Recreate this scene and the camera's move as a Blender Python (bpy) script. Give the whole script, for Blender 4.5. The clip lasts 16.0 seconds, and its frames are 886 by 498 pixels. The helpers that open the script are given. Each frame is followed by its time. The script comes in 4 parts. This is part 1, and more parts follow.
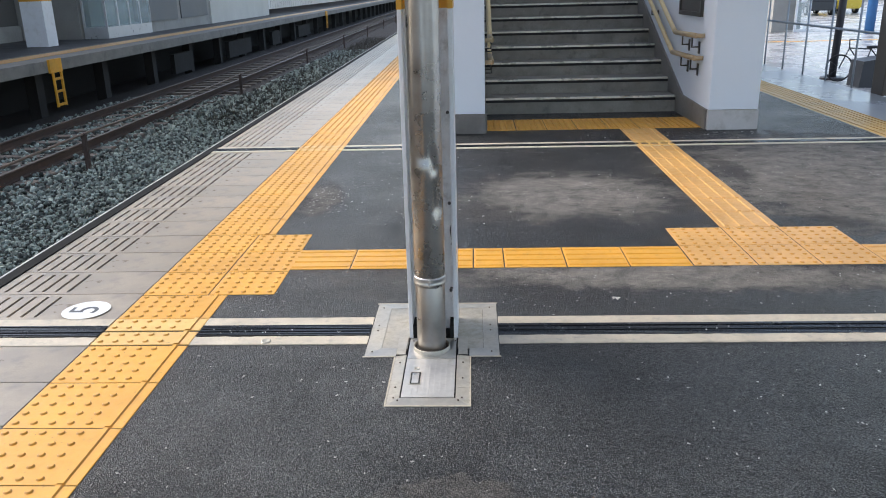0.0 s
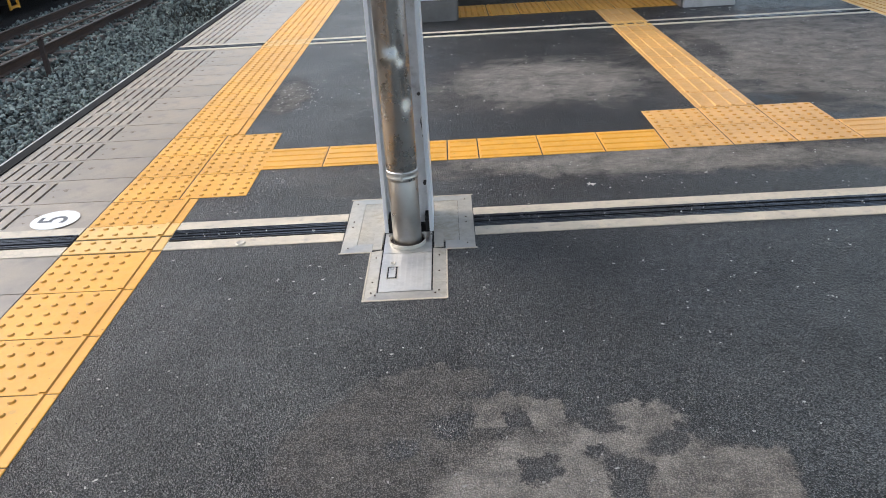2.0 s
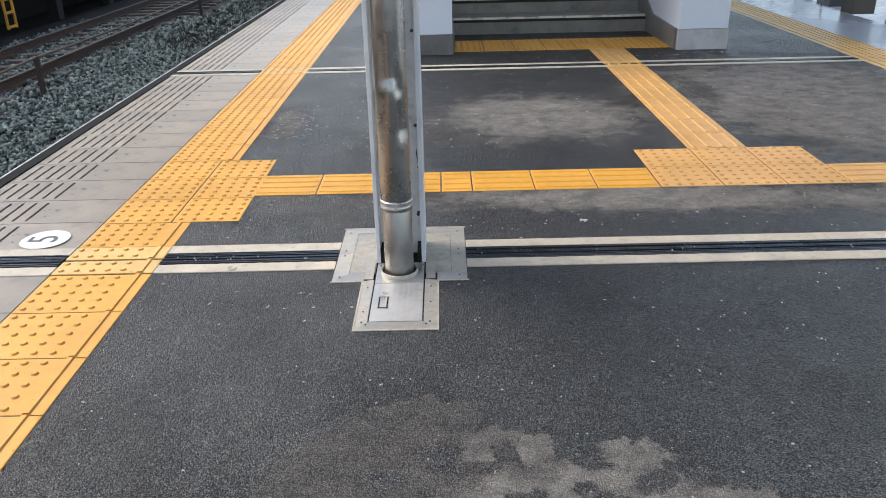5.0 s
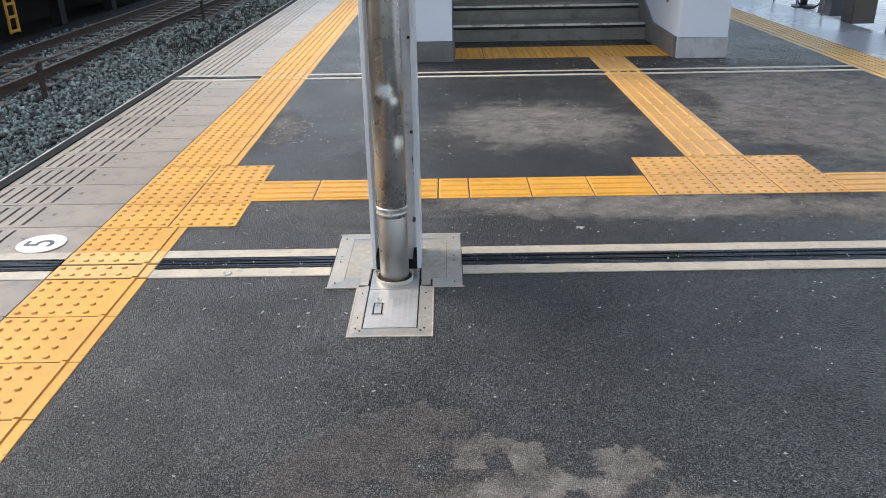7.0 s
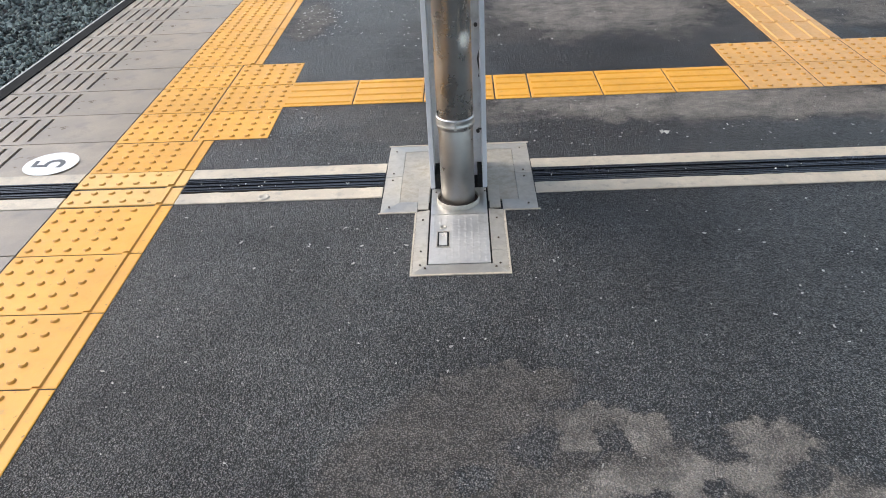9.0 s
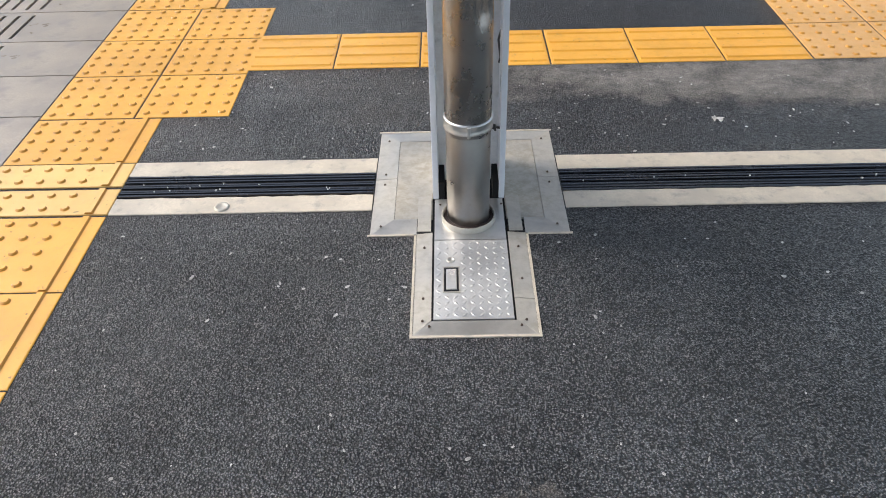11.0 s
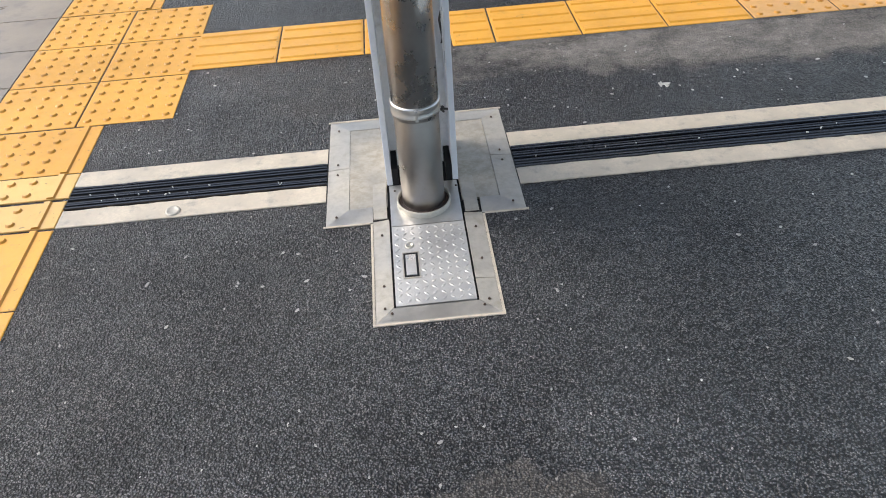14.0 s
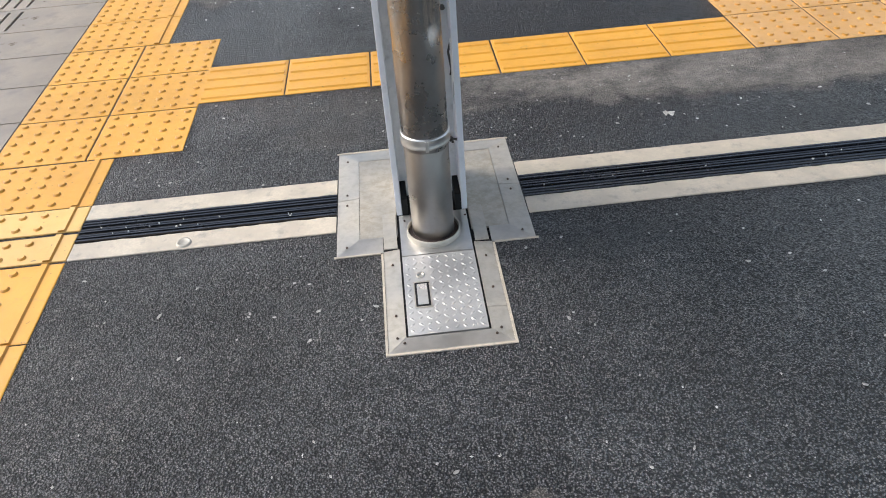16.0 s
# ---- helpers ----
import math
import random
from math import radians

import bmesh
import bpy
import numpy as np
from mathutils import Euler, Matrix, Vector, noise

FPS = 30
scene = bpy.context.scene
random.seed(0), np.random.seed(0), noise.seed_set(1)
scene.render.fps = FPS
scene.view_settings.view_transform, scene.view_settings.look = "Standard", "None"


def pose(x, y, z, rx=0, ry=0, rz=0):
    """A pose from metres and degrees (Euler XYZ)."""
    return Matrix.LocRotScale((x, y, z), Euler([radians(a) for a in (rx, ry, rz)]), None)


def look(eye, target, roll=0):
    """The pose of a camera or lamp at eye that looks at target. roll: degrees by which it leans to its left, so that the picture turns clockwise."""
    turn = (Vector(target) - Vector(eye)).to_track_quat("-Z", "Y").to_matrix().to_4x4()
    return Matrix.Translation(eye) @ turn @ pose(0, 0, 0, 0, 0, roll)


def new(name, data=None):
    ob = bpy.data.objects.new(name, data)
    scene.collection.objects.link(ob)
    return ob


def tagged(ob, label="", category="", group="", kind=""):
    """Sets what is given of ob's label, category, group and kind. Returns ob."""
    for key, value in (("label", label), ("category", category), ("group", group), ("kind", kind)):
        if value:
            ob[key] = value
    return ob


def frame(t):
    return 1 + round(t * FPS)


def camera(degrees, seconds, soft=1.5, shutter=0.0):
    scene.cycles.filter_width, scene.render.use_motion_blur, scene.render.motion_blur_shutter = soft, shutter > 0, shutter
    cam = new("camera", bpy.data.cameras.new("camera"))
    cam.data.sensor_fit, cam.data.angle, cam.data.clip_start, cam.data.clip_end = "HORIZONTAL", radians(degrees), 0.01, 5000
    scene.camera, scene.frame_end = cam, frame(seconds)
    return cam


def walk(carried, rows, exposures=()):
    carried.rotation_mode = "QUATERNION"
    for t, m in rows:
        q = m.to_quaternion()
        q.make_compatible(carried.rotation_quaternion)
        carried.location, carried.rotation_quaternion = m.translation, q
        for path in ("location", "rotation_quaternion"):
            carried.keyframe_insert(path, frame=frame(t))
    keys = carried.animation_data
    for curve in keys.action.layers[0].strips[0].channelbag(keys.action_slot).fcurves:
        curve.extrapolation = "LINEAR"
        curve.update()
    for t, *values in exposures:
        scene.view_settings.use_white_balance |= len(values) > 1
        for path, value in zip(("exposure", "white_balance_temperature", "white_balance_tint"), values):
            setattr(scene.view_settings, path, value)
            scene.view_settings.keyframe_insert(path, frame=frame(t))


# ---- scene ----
cam = camera(58.6, 16.0, soft=1.0)
PATH = [
    (0, (0.114, 0.269, 1.294), (0.032, 2.165, 0.662), -1.4),
    (0.5, (0.117, 0.278, 1.297), (0.02, 2.146, 0.59), -1.5),
    (1, (0.125, 0.28, 1.298), (0.045, 2.124, 0.527), -1.9),
    (1.5, (0.132, 0.295, 1.276), (0.072, 2.109, 0.436), -2.6),
    (2, (0.139, 0.297, 1.277), (0.097, 2.092, 0.396), -3.5),
    (2.5, (0.144, 0.294, 1.28), (0.112, 2.079, 0.378), -4.1),
    (3, (0.142, 0.292, 1.281), (0.115, 2.08, 0.384), -4.2),
    (3.5, (0.134, 0.302, 1.277), (0.109, 2.096, 0.392), -3.9),
    (4, (0.131, 0.292, 1.283), (0.124, 2.099, 0.426), -2.3),
    (4.5, (0.123, 0.293, 1.278), (0.117, 2.116, 0.454), -1.6),
    (7, (0.146, 0.295, 1.277), (0.134, 2.13, 0.483), -1.0),
    (7.5, (0.12, 0.314, 1.264), (0.09, 2.126, 0.419), -1.7),
    (8, (0.055, 0.366, 1.242), (-0.011, 2.139, 0.32), -3.0),
    (10.5, (-0.069, 1.288, 1.187), (-0.122, 2.889, -0.01), -2.3),
    (11, (-0.093, 1.33, 1.192), (-0.119, 2.9, -0.046), -1.6),
    (11.5, (-0.092, 1.334, 1.189), (-0.096, 2.891, -0.066), -1.2),
    (12, (-0.086, 1.344, 1.186), (-0.076, 2.855, -0.124), -1.7),
    (12.5, (-0.082, 1.349, 1.178), (-0.049, 2.837, -0.157), -2.8),
    (13, (-0.08, 1.346, 1.182), (-0.034, 2.845, -0.141), -3.5),
    (13.5, (-0.08, 1.339, 1.181), (-0.023, 2.862, -0.113), -3.9),
    (14, (-0.076, 1.334, 1.181), (-0.017, 2.879, -0.087), -4.3),
    (14.5, (-0.077, 1.332, 1.178), (-0.016, 2.897, -0.066), -4.6),
    (15, (-0.082, 1.332, 1.183), (-0.017, 2.907, -0.047), -4.7),
    (15.5, (-0.084, 1.335, 1.184), (-0.016, 2.919, -0.035), -4.7),
    (16, (-0.101, 1.33, 1.187), (-0.035, 2.921, -0.023), -4.7),
]
walk(cam, [(t, look(eye, target, roll)) for t, eye, target, roll in PATH])

# ---- world, sun and exposure ----
world = bpy.data.worlds.new("overcast_sky")
scene.world = world
world.use_nodes = True
wn = world.node_tree.nodes
wl = world.node_tree.links
sky = wn.new("ShaderNodeTexSky")
sky.sky_type, sky.sun_disc = "NISHITA", False
sky.sun_elevation, sky.sun_rotation = radians(35), radians(285.5)
sky.air_density, sky.dust_density, sky.ozone_density = 1.0, 2.0, 1.5
wn["Background"].inputs["Strength"].default_value = 0.15
grey = wn.new("ShaderNodeHueSaturation")
grey.inputs["Saturation"].default_value = 0.8
wl.new(sky.outputs["Color"], grey.inputs["Color"])
wl.new(grey.outputs["Color"], wn["Background"].inputs["Color"])
sun = new("sun", bpy.data.lights.new("sun", "SUN"))
sun.data.energy, sun.data.angle, sun.data.color = 1.25, radians(50), (1.0, 0.965, 0.925)
sun.matrix_world = look((-18, 5, 13), (0, 0, 0))
scene.view_settings.exposure = 1.25


# ---- lengths along the platform ----
def along(y):
    """True place along the platform of a plan line, counted from the near side of the column plate."""
    return 2.897 + 1.065 * (y - 2.897)


# ---- materials ----
class Nodes:
    """Short hand for building one material's node tree."""

    def __init__(self, name):
        self.m = bpy.data.materials.new(name)
        self.m.use_nodes = True
        self.t = self.m.node_tree
        self.b = self.t.nodes["Principled BSDF"]
        self.co = self.t.nodes.new("ShaderNodeTexCoord").outputs["Object"]

    def n(self, kind, **inputs):
        node = self.t.nodes.new(kind)
        for k, v in inputs.items():
            key = k.replace("_", " ")
            if hasattr(v, "is_linked"):
                self.t.links.new(v, node.inputs[key])
            else:
                node.inputs[key].default_value = v
        return node

    def noise(self, scale, detail=4.0, rough=0.6, co=None, distortion=0.0):
        return self.n("ShaderNodeTexNoise", Vector=co or self.co, Scale=scale, Detail=detail, Roughness=rough, Distortion=distortion).outputs["Fac"]

    def ramp(self, fac, lo, hi, a=0.0, b=1.0):
        node = self.n("ShaderNodeMapRange", Value=fac)
        for i, v in ((1, lo), (2, hi), (3, a), (4, b)):
            node.inputs[i].default_value = v
        node.interpolation_type = "SMOOTHSTEP"
        return node.outputs[0]

    def mix(self, fac, a, b):
        node = self.t.nodes.new("ShaderNodeMix")
        node.data_type = "RGBA"
        for key, v in ((0, fac), (6, a), (7, b)):
            if hasattr(v, "is_linked"):
                self.t.links.new(v, node.inputs[key])
            else:
                node.inputs[key].default_value = (*v, 1) if isinstance(v, tuple) and len(v) == 3 else v
        return node.outputs[2]

    def math(self, op, a, b=0.0):
        node = self.t.nodes.new("ShaderNodeMath")
        node.operation = op
        for i, v in enumerate((a, b)):
            if hasattr(v, "is_linked"):
                self.t.links.new(v, node.inputs[i])
            else:
                node.inputs[i].default_value = v
        return node.outputs[0]

    def set(self, **inputs):
        for k, v in inputs.items():
            key = k.replace("_", " ")
            if hasattr(v, "is_linked"):
                self.t.links.new(v, self.b.inputs[key])
            else:
                self.b.inputs[key].default_value = v
        return self

    def bump(self, height, strength, distance=0.002):
        node = self.n("ShaderNodeBump", Height=height, Strength=strength, Distance=distance)
        self.t.links.new(node.outputs["Normal"], self.b.inputs["Normal"])
        return self


def shade(c, k):
    return tuple(max(0.0, min(1.0, v * k)) for v in c)


def plain(name, color, rough=0.5, metal=0.0, var=0.25, fine=120.0, coarse=3.0, bump=0.15, dist=0.001, by_object=0.0, stretch=None, spec=0.5, dirt=None, dirt_amount=0.5):
    """A painted, cast or sheet surface: colour that varies at two scales, fine relief, optional dirt."""
    k = Nodes(name)
    co = k.co
    if stretch:
        mp = k.n("ShaderNodeMapping", Vector=k.co, Scale=stretch)
        co = mp.outputs["Vector"]
    f, c = k.noise(fine, 3.0, 0.6, co), k.noise(coarse, 5.0, 0.65)
    col = k.mix(k.ramp(c, 0.3, 0.7), shade(color, 1 - var), shade(color, 1 + var))
    col = k.mix(k.ramp(f, 0.35, 0.65, 0.0, 0.5), col, shade(color, 1 - 0.8 * var))
    if by_object:
        r = k.t.nodes.new("ShaderNodeObjectInfo").outputs["Random"]
        col = k.mix(k.ramp(r, 0.0, 1.0, 0.0, by_object), col, shade(color, 0.55))
    if dirt:
        d = k.ramp(k.noise(coarse * 2.3, 6.0, 0.7), 0.5, 0.72, 0.0, dirt_amount)
        col = k.mix(d, col, dirt)
    k.set(Base_Color=col, Roughness=k.ramp(c, 0.25, 0.75, max(0.02, rough - 0.1), min(1.0, rough + 0.1)), Metallic=metal)
    k.b.inputs["Specular IOR Level"].default_value = spec
    k.bump(f, bump, dist)
    return k.m


def asphalt_material():
    """Damp black asphalt with pale dusty dry patches that have an uneven outline."""
    k = Nodes("damp_asphalt")
    xyz = k.n("ShaderNodeSeparateXYZ", Vector=k.co)
    px, py = xyz.outputs["X"], xyz.outputs["Y"]
    warp = k.noise(3.2, 5.0, 0.62)
    warp2 = k.noise(11.0, 4.0, 0.6)
    other = k.n("ShaderNodeMapping", Vector=k.co, Location=(7.3, 3.1, 1.7)).outputs["Vector"]

    def drift(axis, co):
        d = k.math("ADD", k.math("MULTIPLY", k.math("SUBTRACT", k.noise(4.5, 4.0, 0.6, co), 0.5), 0.20), k.math("MULTIPLY", k.math("SUBTRACT", k.noise(19.0, 5.0, 0.7, co), 0.5), 0.11))
        return k.math("ADD", axis, d)

    wx, wy = drift(px, k.co), drift(py, other)
    # centre, half widths and amount of each dry patch; the near ones have a crisp, lobed outline
    near = [(0.42, 1.49, 0.46, 0.42, 0.95), (0.22, 1.96, 0.10, 0.08, 0.8), (0.35, 1.92, 0.07, 0.09, 0.85), (0.58, 1.88, 0.09, 0.10, 0.9), (0.80, 1.68, 0.10, 0.10, 0.85), (-0.05, 1.80, 0.30, 0.30, 0.5), (0.06, 2.09, 0.15, 0.07, 0.5)]
    far = [(1.05, 3.73, 1.1, 0.19, 1.0), (2.6, 3.67, 1.2, 0.22, 0.95), (0.72, 5.25, 0.75, 0.62, 1.0), (2.75, 5.65, 1.2, 1.65, 1.0), (-0.88, 5.22, 0.14, 0.45, 0.8), (0.15, 4.9, 0.5, 0.35, 0.4), (-0.25, 3.68, 0.4, 0.12, 0.4), (-0.33, 3.55, 0.2, 0.12, 0.35)]
    total = None
    for cx, cy, sx, sy, amount in near + far:
        crisp = cy < 3.0
        dx = k.math("DIVIDE", k.math("SUBTRACT", wx if crisp else px, cx), sx)
        dy = k.math("DIVIDE", k.math("SUBTRACT", wy if crisp else py, cy), sy)
        d = k.math("SQRT", k.math("ADD", k.math("MULTIPLY", dx, dx), k.math("MULTIPLY", dy, dy)))
        if not crisp:
            d = k.math("ADD", d, k.math("MULTIPLY", k.math("SUBTRACT", warp, 0.5), 1.3))
            d = k.math("ADD", d, k.math("MULTIPLY", k.math("SUBTRACT", warp2, 0.5), 1.2))
        one = k.ramp(d, 0.80 if crisp else 0.55, 1.08 if crisp else 1.25, amount, 0.0)
        total = one if total is None else k.math("MAXIMUM", total, one)
    # round damp spots inside the near patch
    for cx, cy, sx, sy in ((0.098, 1.90, 0.065, 0.06), (0.284, 1.709, 0.045, 0.04), (0.50, 1.65, 0.055, 0.085), (0.609, 1.777, 0.055, 0.055), (-0.042, 1.797, 0.05, 0.05), (0.265, 1.925, 0.025, 0.045), (0.475, 1.89, 0.05, 0.06), (0.69, 1.85, 0.045, 0.05), (0.445, 1.75, 0.04, 0.03)):
        dx, dy = k.math("DIVIDE", k.math("SUBTRACT", wx, cx), sx), k.math("DIVIDE", k.math("SUBTRACT", wy, cy), sy)
        d = k.math("SQRT", k.math("ADD", k.math("MULTIPLY", dx, dx), k.math("MULTIPLY", dy, dy)))
        total = k.math("MULTIPLY", total, k.ramp(d, 0.7, 1.25, 0.2, 1.0))
    total = k.math("MULTIPLY", total, k.ramp(k.noise(7.0, 5.0, 0.7), 0.3, 0.6, 0.6, 1.0))
    grain = k.n("ShaderNodeTexVoronoi", Vector=k.co, Scale=240.0)
    grit = k.n("ShaderNodeTexVoronoi", Vector=k.co, Scale=480.0)
    stones = k.n("ShaderNodeTexVoronoi", Vector=k.co, Scale=62.0)
    tone = k.n("ShaderNodeSeparateColor", Color=grain.outputs["Color"])
    tone2 = k.n("ShaderNodeSeparateColor", Color=grit.outputs["Color"]).outputs[1]
    tone3 = k.n("ShaderNodeSeparateColor", Color=stones.outputs["Color"]).outputs[2]
    fine = k.noise(520.0, 3.0, 0.7)
    mid, broad = k.noise(1.7, 6.0, 0.65), k.noise(0.8, 4.0, 0.6)
    dark = k.mix(k.ramp(mid, 0.3, 0.7), (0.007, 0.0072, 0.0085), (0.017, 0.017, 0.0185))
    dark = k.mix(k.ramp(tone.outputs[1], 0.2, 0.9, 0.0, 0.6), dark, k.mix(tone.outputs[2], (0.014, 0.018, 0.032), (0.038, 0.025, 0.021)))
    dust = k.mix(k.ramp(warp2, 0.3, 0.75), (0.26, 0.237, 0.208), (0.40, 0.364, 0.32))
    streak = k.n("ShaderNodeMapping", Vector=k.co, Scale=(3.0, 16.0, 1.0)).outputs["Vector"]
    dust = k.mix(k.ramp(k.noise(2.4, 5.0, 0.7, streak), 0.45, 0.7, 0.0, 0.35), dust, (0.07, 0.066, 0.06))
    col = k.mix(total, dark, dust)
    col = k.mix(k.ramp(tone.outputs[0], 0.7, 0.97, 0.0, 0.42), col, (0.14, 0.138, 0.136))
    col = k.mix(k.ramp(tone2, 0.84, 0.98, 0.0, 0.5), col, (0.25, 0.247, 0.24))
    col = k.mix(k.ramp(tone3, 0.86, 0.95, 0.0, 0.4), col, (0.14, 0.132, 0.125))
    gaps = k.math("MAXIMUM", k.ramp(grain.outputs["Distance"], 0.32, 0.56, 0.0, 0.97), k.ramp(k.noise(75.0, 4.0, 0.7), 0.53, 0.66, 0.0, 0.82))
    gaps = k.math("MULTIPLY", gaps, k.math("SUBTRACT", 1.0, k.math("MULTIPLY", total, 0.7)))
    rust = k.ramp(k.noise(1.1, 5.0, 0.7, other), 0.5, 0.7, 0.0, 0.45)
    col = k.mix(k.math("MULTIPLY", rust, k.ramp(tone.outputs[1], 0.3, 0.8)), col, (0.075, 0.050, 0.040))
    col = k.mix(gaps, col, (0.004, 0.004, 0.0045))
    pits = k.ramp(k.noise(34.0, 5.0, 0.72, other), 0.60, 0.68, 0.0, 0.9)
    pits = k.math("MULTIPLY", pits, k.math("SUBTRACT", 1.0, k.math("MULTIPLY", total, 0.8)))
    col = k.mix(pits, col, (0.004, 0.004, 0.0045))
    # dark ellipses: the first paints the column's soft shadow, the rest are stains
    shade_stains = None
    for cx, cy, sx, sy in ((0.42, 2.86, 0.26, 0.07), (1.05, 3.36, 0.9, 0.07), (2.0, 4.55, 0.35, 0.16), (1.95, 5.9, 0.12, 0.45), (-0.45, 2.75, 0.2, 0.05)):
        dx, dy = k.math("DIVIDE", k.math("SUBTRACT", px, cx), sx), k.math("DIVIDE", k.math("SUBTRACT", py, cy), sy)
        d = k.math("ADD", k.math("SQRT", k.math("ADD", k.math("MULTIPLY", dx, dx), k.math("MULTIPLY", dy, dy))), k.math("MULTIPLY", k.math("SUBTRACT", warp2, 0.5), 1.8))
        one = k.ramp(d, 0.5, 1.1, 0.6, 0.0)
        shade_stains = one if shade_stains is None else k.math("MAXIMUM", shade_stains, one)
    col = k.mix(shade_stains, col, (0.012, 0.012, 0.013))
    chips = k.ramp(k.noise(58.0, 2.0, 0.5), 0.745, 0.77, 0.0, 0.85)
    col = k.mix(chips, col, (0.46, 0.45, 0.42))
    dry = k.math("SUBTRACT", 1.0, total)
    k.set(Base_Color=col, Roughness=k.math("ADD", k.ramp(broad, 0.35, 0.65, 0.34, 0.5), k.math("MULTIPLY", total, 0.4)))
    # occlusion in gaps and pits is painted in: less specular, and less coat below
    k.set(Specular_IOR_Level=k.math("MULTIPLY", k.math("SUBTRACT", 1.0, k.math("MULTIPLY", k.math("MAXIMUM", gaps, pits), 0.85)), 0.4))
    # thin film of water on the damp parts
    film = k.math("MULTIPLY", k.ramp(k.noise(2.6, 5.0, 0.65), 0.35, 0.62, 0.65, 1.0), k.ramp(dry, 0.5, 1.0, 0.0, 1.0))
    k.set(Coat_Weight=k.math("MULTIPLY", film, k.math("SUBTRACT", 1.0, k.math("MULTIPLY", k.math("MAXIMUM", k.math("MULTIPLY", gaps, 0.9), pits), 0.85))), Coat_Roughness=0.25, Coat_IOR=2.05)
    h = k.math("ADD", k.math("MULTIPLY", grain.outputs["Distance"], -0.9), k.math("ADD", k.math("MULTIPLY", tone.outputs[0], 0.5), k.math("MULTIPLY", fine, 0.4)))
    h = k.math("SUBTRACT", h, k.math("MULTIPLY", stones.outputs["Distance"], 0.8))
    k.bump(h, 1.0, 0.0048)
    skin = k.n("ShaderNodeBump", Height=h, Strength=0.9, Distance=0.0036)
    k.t.links.new(skin.outputs["Normal"], k.b.inputs["Coat Normal"])
    return k.m


def yellow_material(name, color, worn):
    """Resin tactile tile: saturated yellow, scuffed and grimy towards the worn places."""
    k = Nodes(name)
    geo = k.t.nodes.new("ShaderNodeNewGeometry").outputs["Position"]
    r = k.t.nodes.new("ShaderNodeObjectInfo").outputs["Random"]
    big, small = k.noise(2.1, 5.0, 0.65, geo), k.noise(26.0, 5.0, 0.7, geo)
    col = k.mix(k.ramp(big, 0.3, 0.7), shade(color, 0.86), shade(color, 1.08))
    col = k.mix(k.ramp(r, 0.0, 1.0, 0.0, 0.3), col, shade(color, 0.78))
    col = k.mix(k.ramp(small, 0.55, 0.78, 0.0, worn), col, (0.36, 0.27, 0.13))
    col = k.mix(k.ramp(k.noise(70.0, 2.0, 0.5, geo), 0.70, 0.76, 0.0, 0.6), col, (0.10, 0.075, 0.04))
    k.set(Base_Color=col, Roughness=k.ramp(small, 0.3, 0.7, 0.32, 0.52))
    k.bump(k.noise(190.0, 3.0, 0.6, geo), 0.22, 0.0012)
    return k.m


def brushed_material(name, color, rough, stretch, dust=0.0):
    """Stainless sheet: brushed grain, tarnish, and where trodden a pale dusty film that also paints in reflected
    brightness.
    """
    k = Nodes(name)
    mp = k.n("ShaderNodeMapping", Vector=k.co, Scale=stretch)
    f = k.noise(60.0, 4.0, 0.6, mp.outputs["Vector"])
    c, s = k.noise(7.0, 5.0, 0.65), k.noise(34.0, 6.0, 0.72)
    col = k.mix(k.ramp(c, 0.3, 0.7), shade(color, 0.84), shade(color, 1.08))
    col = k.mix(k.ramp(s, 0.55, 0.75, 0.0, 0.3), col, (0.30, 0.265, 0.21))
    # pale film also brightens the metal for the bright surroundings it lacks
    film = k.ramp(c, 0.3, 0.75, dust * 0.6, min(1.0, dust * 1.25))
    col = k.mix(film, col, k.mix(k.ramp(s, 0.35, 0.65), (0.47, 0.42, 0.335), (0.32, 0.275, 0.20)))
    k.set(Base_Color=col, Metallic=k.math("SUBTRACT", 1.0, film), Roughness=k.ramp(c, 0.3, 0.7, rough - 0.06, rough + 0.1))
    k.bump(f, 0.06, 0.0006)
    return k.m


def glass_material():
    k = Nodes("booth_glass")
    k.set(Base_Color=(0.75, 0.88, 0.88, 1), Roughness=0.03, Alpha=0.2)
    return k.m


M_ASPHALT = asphalt_material()
M_SLAB = plain("edge_paving_concrete", (0.375, 0.31, 0.232), 0.34, var=0.28, fine=160, coarse=4.0, bump=0.2, by_object=0.45, dirt=(0.17, 0.15, 0.13), dirt_amount=0.55)
M_GROOVE = plain("groove_bed_dark", (0.06, 0.056, 0.052), 0.7, var=0.3)
M_YELLOW = yellow_material("tactile_yellow", (0.78, 0.385, 0.05), 0.5)
M_YELLOW_OLD = yellow_material("tactile_yellow_dusty", (0.68, 0.375, 0.115), 0.55)
M_YELLOW_PALE = yellow_material("tactile_yellow_pale", (0.80, 0.49, 0.15), 0.4)
# deeper yellow that paints shade on the flanks of dots and bars
M_YELLOW_FLANK = yellow_material("tactile_yellow_flank_shade", (0.55, 0.25, 0.03), 0.5)
M_JOINT_PALE = plain("joint_mortar", (0.56, 0.485, 0.375), 0.55, var=0.14, fine=150, coarse=9, bump=0.25, dirt=(0.25, 0.23, 0.2), dirt_amount=0.6)
M_RUBBER = plain("joint_rubber", (0.010, 0.010, 0.012), 0.22, var=0.4, fine=90, coarse=8, bump=0.3, stretch=(0.4, 12.0, 1.0), spec=0.5)
M_RUBBER_EDGE = plain("edge_rubber", (0.008, 0.008, 0.008), 0.85, var=0.3, spec=0.2)
